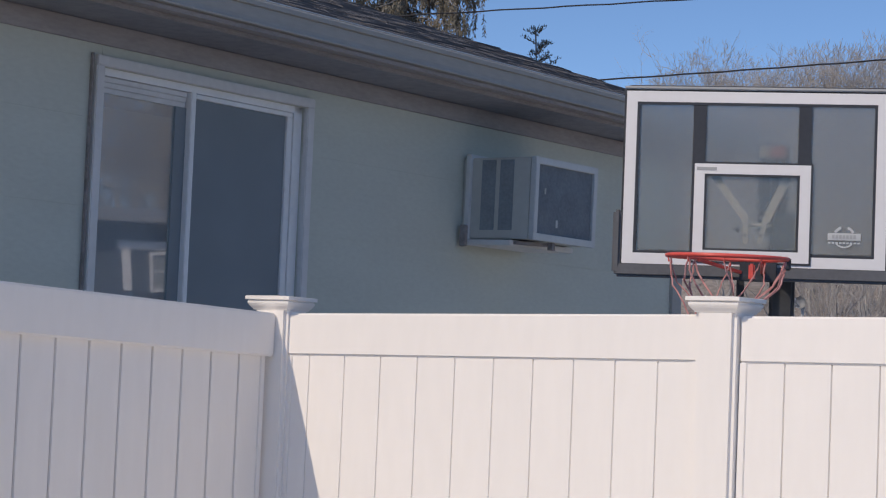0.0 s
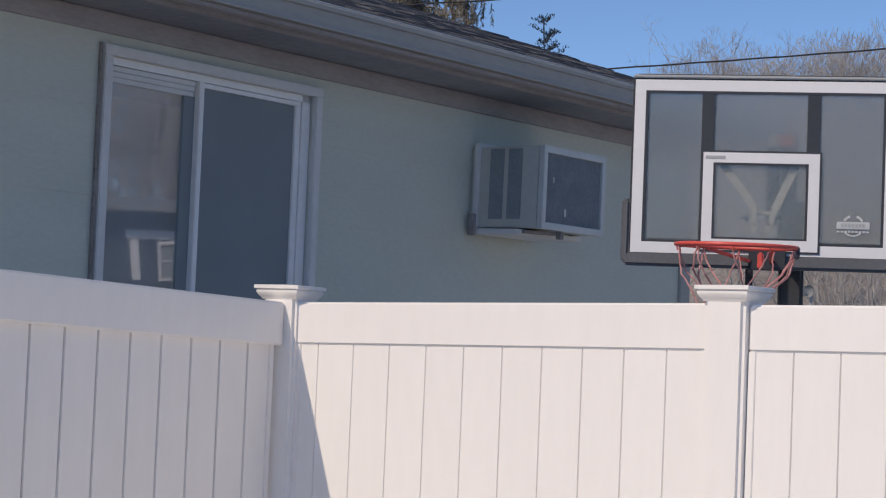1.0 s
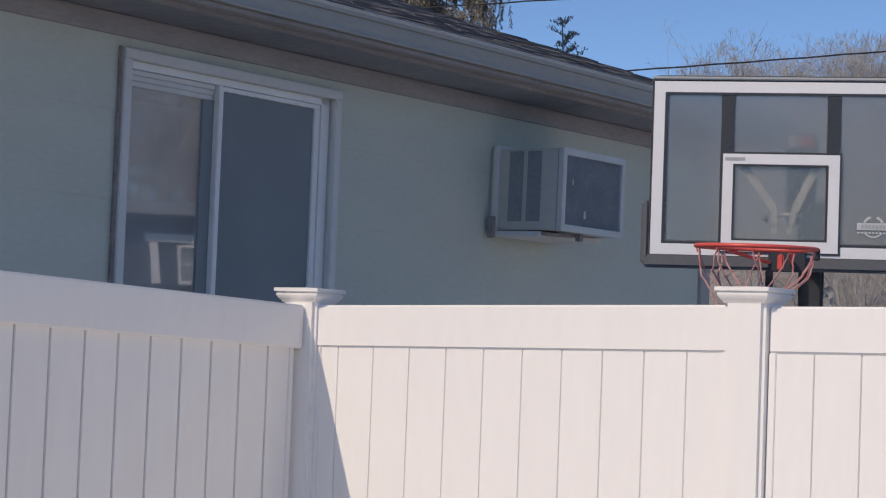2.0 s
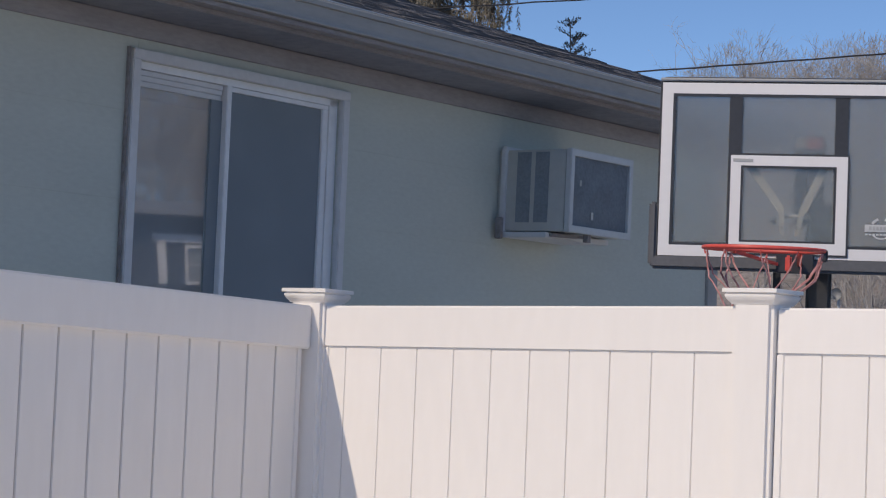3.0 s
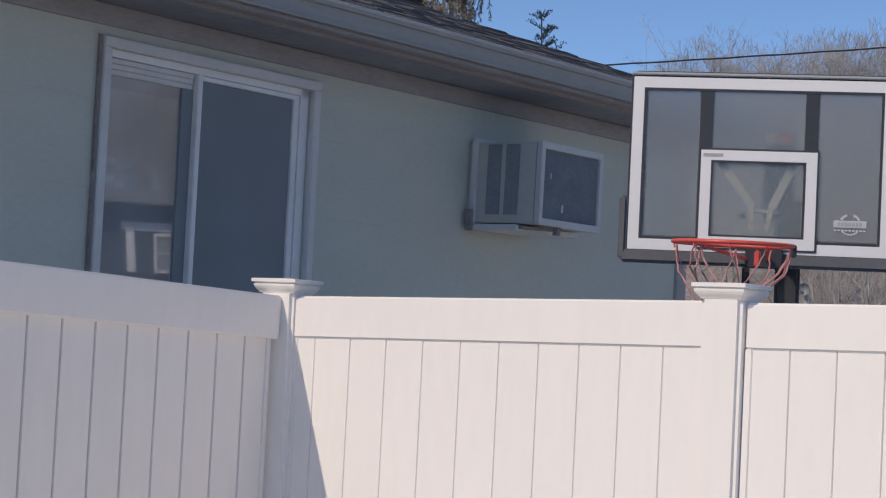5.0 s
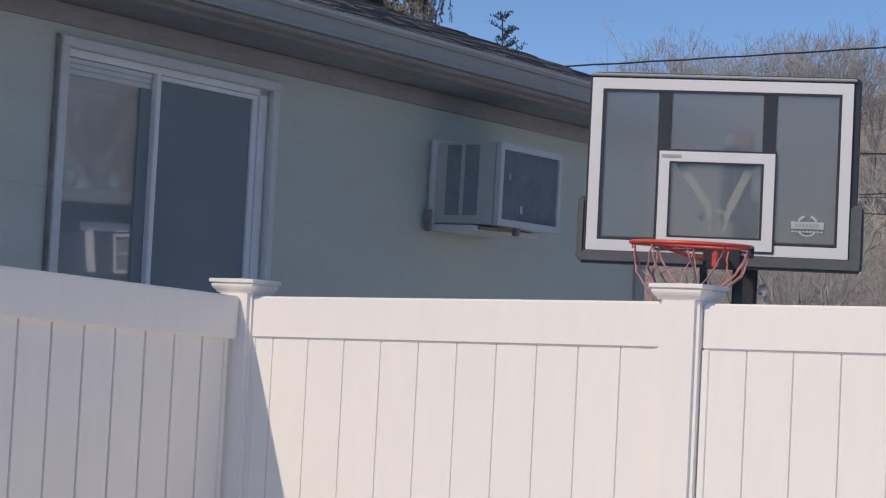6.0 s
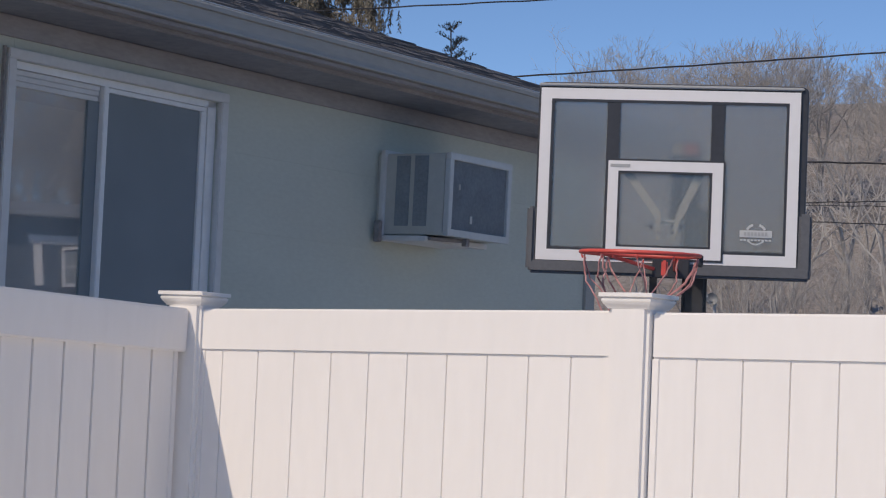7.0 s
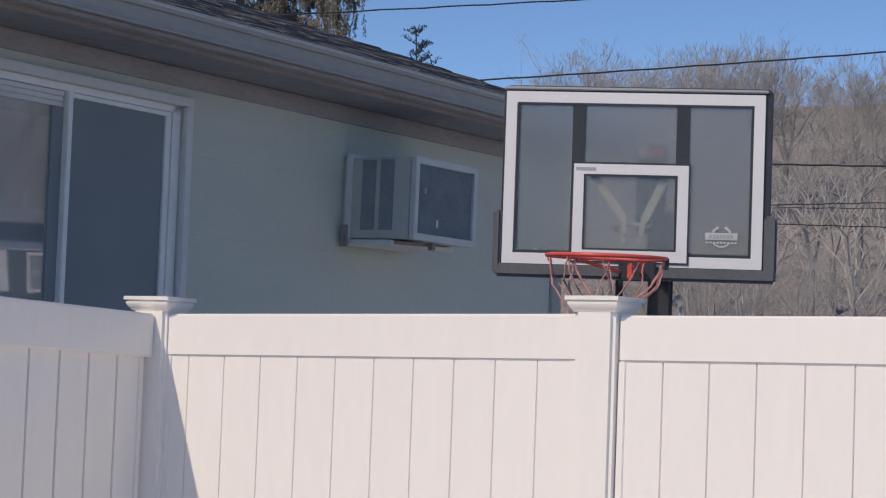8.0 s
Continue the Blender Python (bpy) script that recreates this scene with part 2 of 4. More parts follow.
def make_walls():
    # front wall in four pieces round the window opening, in courses of wide lap board
    def siding(y0, y1, z0, z1):
        edges = [z for z in (0.35, 0.73, 1.11, 1.49, 1.87, 2.28, 2.66) if z0 + 0.03 < z < z1 - 0.03]
        cuts = [z0] + edges + [z1]
        for a, b in zip(cuts, cuts[1:]):
            bm = bmesh.new()
            v = [bm.verts.new((x, y, z)) for y in (y0, y1) for x, z in ((-0.14, a), (0.0035, a), (0.0, b), (-0.14, b))]
            for k in range(4):
                bm.faces.new((v[k], v[(k + 1) % 4], v[4 + (k + 1) % 4], v[4 + k]))
            bm.faces.new(v[3::-1])
            bm.faces.new(v[4:])
            part("siding_board", bm, PAINT, house)
    o = OPEN
    for y0, y1, z0, z1 in ((WALL_START, o[0], 0, EAVE), (o[1], WALL_END, 0, EAVE), (o[0], o[1], 0, o[2]), (o[0], o[1], o[3], EAVE)):
        siding(y0, y1, z0, z1)
    # end, back and far walls with the gable
    for y in (WALL_END - 0.14, WALL_START):
        bm = bmesh.new()
        ring = [(-0.14, 0), (-7.8, 0), (-7.8, 3.05), (-3.9, 4.3), (-0.14, 3.10)]
        va = [bm.verts.new((x, y, z)) for x, z in ring]
        vb = [bm.verts.new((x, y + 0.14, z)) for x, z in ring]
        for k in range(5):
            bm.faces.new((va[k], va[(k + 1) % 5], vb[(k + 1) % 5], vb[k]))
        bm.faces.new(va[::-1])
        bm.faces.new(vb)
        part("end_wall", bm, PAINT, house)
    part("back_wall", block(-7.94, -7.8, WALL_START, WALL_END, 0, 3.05), PAINT, house)
    part("corner_board", block(-0.09, 0.022, WALL_END - 0.10, WALL_END + 0.022, 0, EAVE - 0.004, 0.004), GUTTER, house, "grey painted corner board")
    part("frieze_board", block(0.0, 0.022, WALL_START, WALL_END - 0.10, 2.977, EAVE - 0.018, 0.003), FRIEZE, house, "faded brown wooden frieze board")
    # room added behind the window, its dimness put into a dark wall colour
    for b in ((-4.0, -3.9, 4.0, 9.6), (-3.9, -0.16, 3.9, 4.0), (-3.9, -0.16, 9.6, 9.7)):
        part("inner_wall", block(*b, 0.5, 3.0), ROOM_SHADE, house)
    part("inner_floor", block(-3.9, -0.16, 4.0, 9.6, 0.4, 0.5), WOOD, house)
    part("inner_ceiling", block(-4.0, -0.16, 3.9, 9.7, 3.0, 3.04), ROOM_SHADE, house)


PITCH, RIDGE_X, EAVE_Z = 0.318, -3.9, 3.235     # roof rise per metre; ridge line; top of the roof edge at x = OVER + 0.03
RAKE = WALL_END + 0.28


def roof_z(x):
    return EAVE_Z + PITCH * ((OVER + 0.03 - RIDGE_X) - abs(x - RIDGE_X))


def make_roof():
    bm = bmesh.new()
    xs = (OVER + 0.02, RIDGE_X, 2 * RIDGE_X - OVER - 0.02)
    top = [[bm.verts.new((x, y, roof_z(x) - 0.012)) for x in xs] for y in (WALL_START - 0.3, RAKE)]
    low = [[bm.verts.new((x, y, roof_z(x) - 0.06)) for x in xs] for y in (WALL_START - 0.3, RAKE)]
    for k in range(2):
        bm.faces.new((top[0][k], top[1][k], top[1][k + 1], top[0][k + 1]))
        bm.faces.new((low[0][k + 1], low[1][k + 1], low[1][k], low[0][k]))
        for r in (0, 1):
            bm.faces.new((top[r][k], top[r][k + 1], low[r][k + 1], low[r][k]))
    for k in (0, 2):
        bm.faces.new((top[0][k], top[1][k], low[1][k], low[0][k]))
    bmesh.ops.recalc_face_normals(bm, faces=bm.faces)
    roof = part("roof", bm, SHINGLE_FAR, house, "charcoal asphalt shingle roof, worn and uneven")
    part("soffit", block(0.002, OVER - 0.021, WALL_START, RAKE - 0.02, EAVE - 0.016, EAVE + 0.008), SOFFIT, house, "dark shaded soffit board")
    part("fascia", block(OVER - 0.02, OVER, WALL_START, RAKE, EAVE - 0.025, EAVE + 0.14, 0.003), WOOD, house, "weathered brown fascia board")
    for sgn in (1, -1):
        bm = bmesh.new()
        a, b = Vector((OVER, RAKE + 0.012, roof_z(OVER) - 0.10)), Vector((RIDGE_X, RAKE + 0.012, roof_z(RIDGE_X) - 0.10))
        if sgn < 0:
            a = Vector((2 * RIDGE_X - OVER, RAKE + 0.012, roof_z(OVER) - 0.10))
        beam(bm, a, b, 0.022, 0.15)
        part("rake_board", bm, GUTTER, house, "grey painted rake board")
    # gutter: an open trough with a rolled front lip
    bm = bmesh.new()
    prof = [(0.0, 0.135), (0.0, 0.030), (0.012, 0.028), (0.090, 0.028), (0.099, 0.029), (0.100, 0.037), (0.092, 0.041), (0.091, 0.060), (0.095, 0.088), (0.096, 0.104), (0.094, 0.107),
            (0.108, 0.110), (0.110, 0.128), (0.104, 0.138), (0.098, 0.137), (0.098, 0.116), (0.090, 0.104), (0.085, 0.062), (0.084, 0.036), (0.004, 0.034), (0.004, 0.135)]
    ends = [[bm.verts.new((OVER + 0.002 + x, y, EAVE + z - 0.012)) for x, z in prof] for y in (WALL_START, RAKE - 0.01)]
    n = len(prof)
    for k in range(n):
        bm.faces.new((ends[0][k], ends[0][(k + 1) % n], ends[1][(k + 1) % n], ends[1][k]))
    bmesh.ops.recalc_face_normals(bm, faces=bm.faces)
    part("gutter", bm, GUTTER, house, "grey metal rain gutter")
    bm = bmesh.new()
    box(bm, OVER + 0.002, OVER + 0.108, RAKE - 0.012, RAKE - 0.006, EAVE + 0.018, EAVE + 0.122)
    part("gutter_end_cap", bm, GUTTER, house)
    part("gutter_board", block(OVER + 0.001, OVER + 0.074, WALL_START, RAKE, EAVE - 0.006, EAVE + 0.0145, 0.003), WOOD, house, "weathered brown board under the gutter")
    part("drip_edge", block(OVER + 0.0, OVER + 0.055, WALL_START, RAKE, EAVE_Z - 0.008, EAVE_Z - 0.004), FRAME, house, "pale metal drip edge")
    return roof


def make_window():
    y0, y1, z0, z1 = WIN
    o = OPEN
    win = part("window", frame_trim(y0, y1, z0, z1), TRIM, house, "grey trimmed sliding window, one half screened")
    bm = bmesh.new()
    for a in ((o[0], o[1], o[3] - 0.032, o[3]), (o[0], o[1], o[2], o[2] + 0.03), (o[0], o[0] + 0.025, o[2], o[3]), (o[1] - 0.06, o[1], o[2], o[3])):
        box(bm, -0.10, -0.012, a[0] + 0.001, a[1] - 0.001, a[2], a[3])
    part("window_frame", bm, FRAME, win, "pale aluminium frame")
    mid = 6.77
    bm = bmesh.new()
    for a in ((mid - 0.013, mid + 0.024, o[2] + 0.03, o[3] - 0.032),):
        box(bm, -0.05, -0.006, a[0], a[1] - 0.006, a[2], a[3], 0.003)
    part("meeting_rail", bm, FRAME, win)
    # thin dark strip along the outer edge of the trim
    part("trim_edge_line", block(0.0036, 0.020, y0 - 0.020, y0 - 0.011, z0 - 0.01, z1 + 0.004), RUST, win, "thin dark line beside the trim")
    bm = bmesh.new()
    for k in range(3):
        top = o[3] - 0.034 - 0.0235 * k
        part("head_rail", block(-0.058, -0.026 - 0.005 * k, o[0] + 0.026, mid - 0.021, top - 0.0225, top, 0.003), TRIM, win)
    for a in ((o[0] + 0.026, o[0] + 0.05, o[2] + 0.031, o[3] - 0.076), (o[0] + 0.026, mid - 0.021, o[2] + 0.031, o[2] + 0.06)):
        box(bm, -0.060, -0.034, a[0], a[1], a[2], a[3], 0.002)
    part("sash", bm, FRAME, win)
    # plain dark strip filling the width between pane and meeting rail
    part("dark_side_strip", block(-0.048, -0.036, 6.685, mid - 0.014, o[2] + 0.061, o[3] - 0.103), SCREEN, win, "dark strip beside the meeting rail")
    # pale sheet added behind the glass only to make the pane look brighter
    part("pane_backing", block(-0.135, -0.125, o[0] + 0.01, mid + 0.02, o[2] + 0.01, o[3] - 0.05), PANE_BACKING, win, "pale sheet added behind the glass to brighten it")
    pane = part("pane", block(-0.050, -0.045, o[0] + 0.051, 6.684, o[2] + 0.061, o[3] - 0.103), GLASS, win, "clear glass mirroring bare trees")
    pane2 = part("pane", block(-0.085, -0.080, mid - 0.02, o[1] - 0.061, o[2] + 0.031, o[3] - 0.033), GLASS, win)
    pane.visible_shadow = pane2.visible_shadow = False
    bm = bmesh.new()
    for a in ((mid + 0.027, o[1] - 0.062, o[3] - 0.055, o[3] - 0.034), (o[1] - 0.100, o[1] - 0.062, o[2] + 0.031, o[3] - 0.056)):
        box(bm, -0.042, -0.018, a[0], a[1], a[2], a[3], 0.002)
    part("screen_frame", bm, FRAME, win)
    part("insect_screen", block(-0.032, -0.030, mid + 0.027, o[1] - 0.101, o[2] + 0.031, o[3] - 0.056), SCREEN, win, "dark fine insect screen")
    part("blind_roll", block(-0.123, -0.10, o[0] + 0.03, mid - 0.03, o[3] - 0.15, o[3] - 0.04, 0.01), BLIND, win, "raised pale blind")


def frame_trim(y0, y1, z0, z1):
    bm = bmesh.new()
    box(bm, -0.01, 0.030, y0, y1, z1 - 0.044, z1, 0.004)
    box(bm, -0.01, 0.034, y0 - 0.01, y1 + 0.01, z0, z0 + 0.05, 0.004)
    box(bm, -0.01, 0.028, y0, y0 + 0.05, z0 + 0.051, z1 - 0.045, 0.004)
    box(bm, -0.01, 0.028, y1 - 0.05, y1, z0 + 0.051, z1 - 0.045, 0.004)
    return bm


make_walls()
roof = make_roof()
make_window()


# ---- air conditioner in the wall ----
def make_ac():
    y0, y1, z0, z1, d = 8.905, 9.522, 2.359, 2.790, 0.425
    ac = thing("air_conditioner", "pale grey boxy air conditioner hung through the sage wall", "air conditioner", HOUSE @ pose(0, 0, 0, 0, 0.6, 0))
    bm = bmesh.new()
    box(bm, -0.10, d - 0.02, y0, y1, z0, z1, 0.006)
    case = part("case", bm, AC_PAINT, ac, "pale grey sheet metal case")
    rim = part("front_rim", bmesh.new(), AC_RIM, ac, "paler rim round the coil")
    bm = bmesh.new()
    w = 0.033
    for a in ((y0 - 0.004, y1 + 0.004, z1 - w, z1 + 0.004), (y0 - 0.004, y1 + 0.004, z0 - 0.004, z0 + w), (y0 - 0.004, y0 + w, z0 + w, z1 - w), (y1 - w, y1 + 0.004, z0 + w, z1 - w)):
        box(bm, d - 0.02, d + 0.012, a[0], a[1], a[2], a[3], 0.003)
    bm.to_mesh(rim.data)
    part("coil", block(d - 0.018, d - 0.004, y0 + w, y1 - w, z0 + w, z1 - w), DARK, ac, "dark finned coil behind the rim")
    fins = bmesh.new()
    k = y0 + w + 0.004
    while k < y1 - w - 0.004:
        box(fins, d - 0.004, d - 0.001, k, k + 0.003, z0 + w, z1 - w)
        k += 0.006
    tagged(part("coil_texture", fins, DARK, ac), kind="stuff")
    part("bent_fin", block(d + 0.002, d + 0.006, y0 + 0.10, y0 + 0.112, z0 + 0.245, z0 + 0.275), AC_PAINT, ac, "bright bent coil fin")
    part("bent_fin", block(d + 0.002, d + 0.006, y0 + 0.22, y0 + 0.24, z0 + 0.075, z0 + 0.115), AC_PAINT, ac, "bright bent coil fin")
    for a, b in ((0.094, 0.182), (0.210, 0.297)):
        lo = part("louvre_panel", block(a, b, y0 - 0.003, y0 + 0.002, z0 + 0.045, z1 - 0.012), DARK, ac, "dark slotted side louvre")
        for i in range(11):
            z = z0 + 0.06 + i * 0.034
            part("slat", block(a + 0.004, b - 0.004, y0 - 0.007, y0 - 0.003, z, z + 0.007), DARK, lo)
    part("wall_sleeve", block(0.0, 0.030, y0 - 0.020, y1 + 0.020, z0 - 0.01, z1 + 0.020, 0.004), TRIM, ac, "grey wall sleeve trim")
    part("support_ledge", block(0.0, 0.30, y0 - 0.012, y1, z0 - 0.035, z0 - 0.006, 0.004), TRIM, ac, "painted wooden support ledge")
    part("bracket", block(0.0, 0.035, y0 - 0.055, y0 - 0.022, z0 - 0.045, z0 + 0.07, 0.004), RUST, ac, "rusted bracket")
    bm = bmesh.new()
    beam(bm, (0.30, y0 + 0.02, z0 - 0.020), (0.37, y0 + 0.26, z0 - 0.016), 0.05, 0.016)
    box(bm, 0.385, 0.415, y0 + 0.22, y0 + 0.25, z0 - 0.045, z0 - 0.004)
    part("bracket", bm, RUST, ac, "rusted bracket")


make_ac()

# ---- basketball hoop ----
HOOP = pose(-3.400, 7.466, 0, 0, 0, 22.2)    # x along the board, y away behind it, z up


def make_hoop():
    hoop = thing("basketball_hoop", "basketball hoop with clear white-bordered backboard and red rim", "basketball hoop", HOOP)
    x0, x1, z0, z1 = -0.523, 0.519, 2.110, 2.811
    # clear board
    board = part("board", block(x0 + 0.012, x1 - 0.012, 0.004, 0.009, z0 + 0.012, z1 - 0.012), ACRYLIC, hoop, "hazy clear acrylic board")
    board.visible_shadow = False
    bm = bmesh.new()
    frame_rect(bm, x0, x1, z0, z1, 0.044, -0.002, 0.004)
    part("border", bm, WHITE, hoop, "white printed border")
    bm = bmesh.new()
    frame_rect(bm, x0 + 0.044, x1 - 0.044, z0 + 0.044, z1 - 0.044, 0.011, -0.001, 0.0035)
    part("border_line", bm, BLACK, hoop, "thin black line inside the border")
    # target square, its lower bar reaching down over the border
    sx0, sx1, sz0, sz1 = -0.240, 0.221, 2.128, 2.520
    bm = bmesh.new()
    box(bm, sx0, sx1, -0.0075, -0.003, sz1 - 0.041, sz1)
    box(bm, sx0, sx0 + 0.041, -0.0075, -0.003, sz0, sz1 - 0.041)
    box(bm, sx1 - 0.043, sx1, -0.0075, -0.003, sz0, sz1 - 0.041)
    box(bm, sx0 + 0.041, sx1 - 0.043, -0.0075, -0.003, sz0, sz0 + 0.044)
    square = part("target_square", bm, WHITE, hoop, "white shooter square")
    part("outline", frame_rect(bmesh.new(), sx0 - 0.008, sx1 + 0.008, sz0 - 0.008, sz1 + 0.008, 0.008, -0.006, -0.0022), BLACK, square, "thin black outline")
    part("outline", frame_rect(bmesh.new(), sx0 + 0.041, sx1 - 0.043, sz0 + 0.044, sz1 - 0.041, 0.008, -0.006, -0.0022), BLACK, square, "thin black outline")
    part("printed_label", block(sx0 + 0.009, sx0 + 0.088, -0.0095, -0.0078, sz1 - 0.026, sz1 - 0.014), PRINT_GREY, square, "illegible grey printed strip")
    # steel frame behind the board
    bm = bmesh.new()
    rounded_frame(bm, x0 - 0.010, x1 + 0.032, z0 - 0.012, z1 + 0.026, 0.072, 0.0095, 0.055, 0.028)
    part("back_frame", bm, BLACK, hoop, "black steel frame")
    part("top_lip", block(x0 - 0.010, x1 + 0.012, -0.004, 0.009, z1 + 0.007, z1 + 0.020, 0.004), PRINT_GREY, hoop, "grey rounded top edge")
    for a in (-0.251, 0.168):
        part("upright", block(a, a + 0.051, 0.0005, 0.0037, z0 + 0.046, z1 - 0.056), BLACK, hoop, "black upright strip of the board")
        part("steel_upright", block(a - 0.004, a + 0.056, 0.016, 0.052, z0 + 0.062, z1 - 0.048, 0.004), STEEL, hoop, "brown-grey steel upright behind the board")
    # foam along the lower edge and up the corners
    part("bottom_pad", block(-0.552, 0.576, -0.012, 0.062, 2.057, 2.108, 0.010), PAD, hoop, "dark grey foam along the lower edge")
    for a, b in ((-0.562, -0.528), (0.525, 0.578)):
        part("corner_pad", block(a, b, -0.006, 0.066, 2.068, 2.326, 0.010), PAD, hoop, "dark grey foam corner")
    # emblem: a plate with a crest, as plain shapes
    ex, ez = 0.357, 2.238
    emblem = part("emblem", block(ex - 0.064, ex + 0.064, 0.0005, 0.0036, ez - 0.012, ez + 0.016), EMBLEM, hoop, "white emblem plate on the board")
    for k in range(7):
        part("plate_bar", block(ex - 0.047 + 0.0138 * k, ex - 0.037 + 0.0138 * k, -0.0012, 0.0004, ez - 0.005, ez + 0.009), PRINT_GREY, emblem)

    def arc(name, lo, hi, radius, wide, steps):
        bm = bmesh.new()
        for k in range(steps):
            a0, a1 = radians(lo + (hi - lo) * k / steps), radians(lo + (hi - lo) * (k + 0.92) / steps)
            beam(bm, (ex + radius * math.cos(a0), 0.002, ez + radius * math.sin(a0)), (ex + radius * math.cos(a1), 0.002, ez + radius * math.sin(a1)), 0.003, wide)
        part(name, bm, EMBLEM, emblem)
    arc("crest", 28, 72, 0.040, 0.010, 4)
    arc("crest", 108, 152, 0.040, 0.010, 4)
    arc("lower_crest", 218, 322, 0.040, 0.006, 6)
    for k in range(9):
        part("caption_bar", block(ex - 0.062 + 0.0142 * k, ex - 0.052 + 0.0142 * k, 0.0008, 0.0034, ez - 0.026, ez - 0.020), EMBLEM, emblem)
    # lift arms behind the board to the pole
    for bend, knee, foot in (((-0.162, 2.475), (-0.034, 2.304), (-0.031, 2.206)), ((0.128, 2.475), (0.048, 2.298), (0.026, 2.206))):
        bm = bmesh.new()
        beam(bm, (bend[0], 0.030, bend[1]), (knee[0], 0.034, knee[1]), 0.020, 0.032)
        beam(bm, (knee[0], 0.034, knee[1] + 0.008), (foot[0], 0.040, foot[1]), 0.020, 0.036)
        part("lift_arm", bm, ARM, hoop, "tan steel lift arm")
        part("bolt", tube(bmesh.new(), [(foot[0], 0.020, foot[1] + 0.03), (foot[0], 0.050, foot[1] + 0.03)], 0.007, 8), BLACK, hoop)
    part("pivot_bolt", tube(bmesh.new(), [(-0.03, 0.05, 2.282), (0.075, 0.05, 2.282)], 0.008, 8), ARM, hoop)
    part("latch_knob", tube(bmesh.new(), [(-0.085, 0.03, 2.262), (-0.070, 0.03, 2.262), (-0.066, 0.03, 2.262), (-0.056, 0.03, 2.262)], [0.004, 0.006, 0.016, 0.013], 8), BLACK, hoop, "dark latch knob")
    # pole, leaning forward a little, and the height rod
    bm = bmesh.new()
    beam(bm, (0.115, 0.42, 0.0), (0.110, 0.42, 2.36), 0.104, 0.104)
    bmesh.ops.bevel(bm, geom=[e for e in bm.edges if abs(e.verts[0].co.z - e.verts[1].co.z) > 1], offset=0.015, segments=3, affect="EDGES")
    part("pole", bm, BLACK, hoop, "square black steel pole")
    part("pole_head", block(0.000, 0.124, 0.362, 0.470, 2.27, 2.645, 0.010), BLACK, hoop, "black steel head of the pole")
    part("warning_sticker", block(0.006, 0.040, 0.3575, 0.3615, 2.590, 2.636), STICKER, hoop, "faded white sticker")
    part("warning_sticker", block(0.046, 0.110, 0.3575, 0.3615, 2.590, 2.636), RUST_RED, hoop, "faded red sticker")
    bm = bmesh.new()
    for x in (0.06, 0.17):
        beam(bm, (x, 0.06, 2.16), (x, 0.44, 2.30), 0.008, 0.05)
        beam(bm, (x, 0.06, 2.46), (x, 0.44, 2.22), 0.008, 0.05)
    part("extension_arm", bm, BLACK, hoop, "black extension arm")
    bm = bmesh.new()
    beam(bm, (-0.052, 0.16, 2.15), (-0.052, 0.30, 1.45), 0.030, 0.030)
    beam(bm, (-0.052, 0.30, 1.46), (0.10, 0.42, 1.46), 0.030, 0.030)
    part("height_rod", bm, BLACK, hoop, "black height adjusting rod")
    # rim
    cx, cy, cz, r = -0.078, -0.385, 2.121, 0.229
    tilt = radians(-1.7)

    def on_rim(a, rr=r, dz=0.0):
        x, y = rr * math.cos(a), rr * math.sin(a)
        return (cx + x, cy + y * math.cos(tilt), cz - y * math.sin(tilt) + dz - 0.010 * x)
    n = 64
    rim = part("rim", tube(bmesh.new(), [on_rim(k * math.tau / n) for k in range(n)], 0.0085, 8, True), RED, hoop, "orange-red steel rim", True)
    bm = bmesh.new()
    box(bm, -0.048, 0.100, -0.030, -0.009, 2.050, 2.135, 0.004)
    part("rim_bracket", bm, BLACK, rim, "black rim bracket")
    bm = bmesh.new()
    for sx, ang in ((-1, 2.15), (1, 1.0)):
        a, b = Vector(on_rim(ang, r, -0.006)), Vector((0.0 + sx * 0.045, -0.03, 2.085))
        beam(bm, a, b, 0.018, 0.012)
    part("rim_brace", bm, RED, rim)
    bm = bmesh.new()
    box(bm, cx + r - 0.012, cx + r + 0.010, cy - 0.03, cy + 0.03, cz - 0.042, cz + 0.004, 0.004)
    part("end_clip", bm, BLACK, rim, "dark clip")
    part("front_loop", block(cx - 0.012 + 0.085, cx + 0.012 + 0.085, cy + 0.175, cy + 0.2, cz - 0.075, cz - 0.010, 0.006), RED, rim, "bent red loop")
    hooks = 10
    for k in range(hooks):
        a = (k + 0.5) * math.tau / hooks
        pts = [on_rim(a, r + 0.002 * math.cos(j), -0.008 - 0.018 * math.sin(j / 2)) for j in range(0, 7)]
        part("net_hook", tube(bmesh.new(), pts, 0.0028, 5), RED, rim)
    # net: two loose strands hang from each hook, part, and meet their neighbours below
    rnd = random.Random(5)
    depth = [(1.0, -0.012, 0.0), (0.97, -0.055, 0.05), (0.89, -0.105, 0.16), (0.64, -0.165, 0.31), (0.46, -0.235, 0.24), (0.40, -0.30, 0.08)]
    for k in range(hooks):
        for way in (-1, 1):
            if rnd.random() < 0.22:
                continue
            bend, drop = rnd.uniform(0.6, 1.3), rnd.uniform(0.9, 1.1)
            pts = [Vector(on_rim((k + 0.5) * math.tau / hooks + way * turn * bend, r * q * rnd.uniform(0.97, 1.03), dz * drop)) + Vector((0.10 * dz, 0, 0)) for q, dz, turn in depth]
            fine = []
            for p, q in zip(pts, pts[1:]):
                fine.extend(p.lerp(q, t / 3) + Vector((rnd.uniform(-0.002, 0.002), rnd.uniform(-0.002, 0.002), 0)) for t in range(3))
            fine.append(pts[-1])
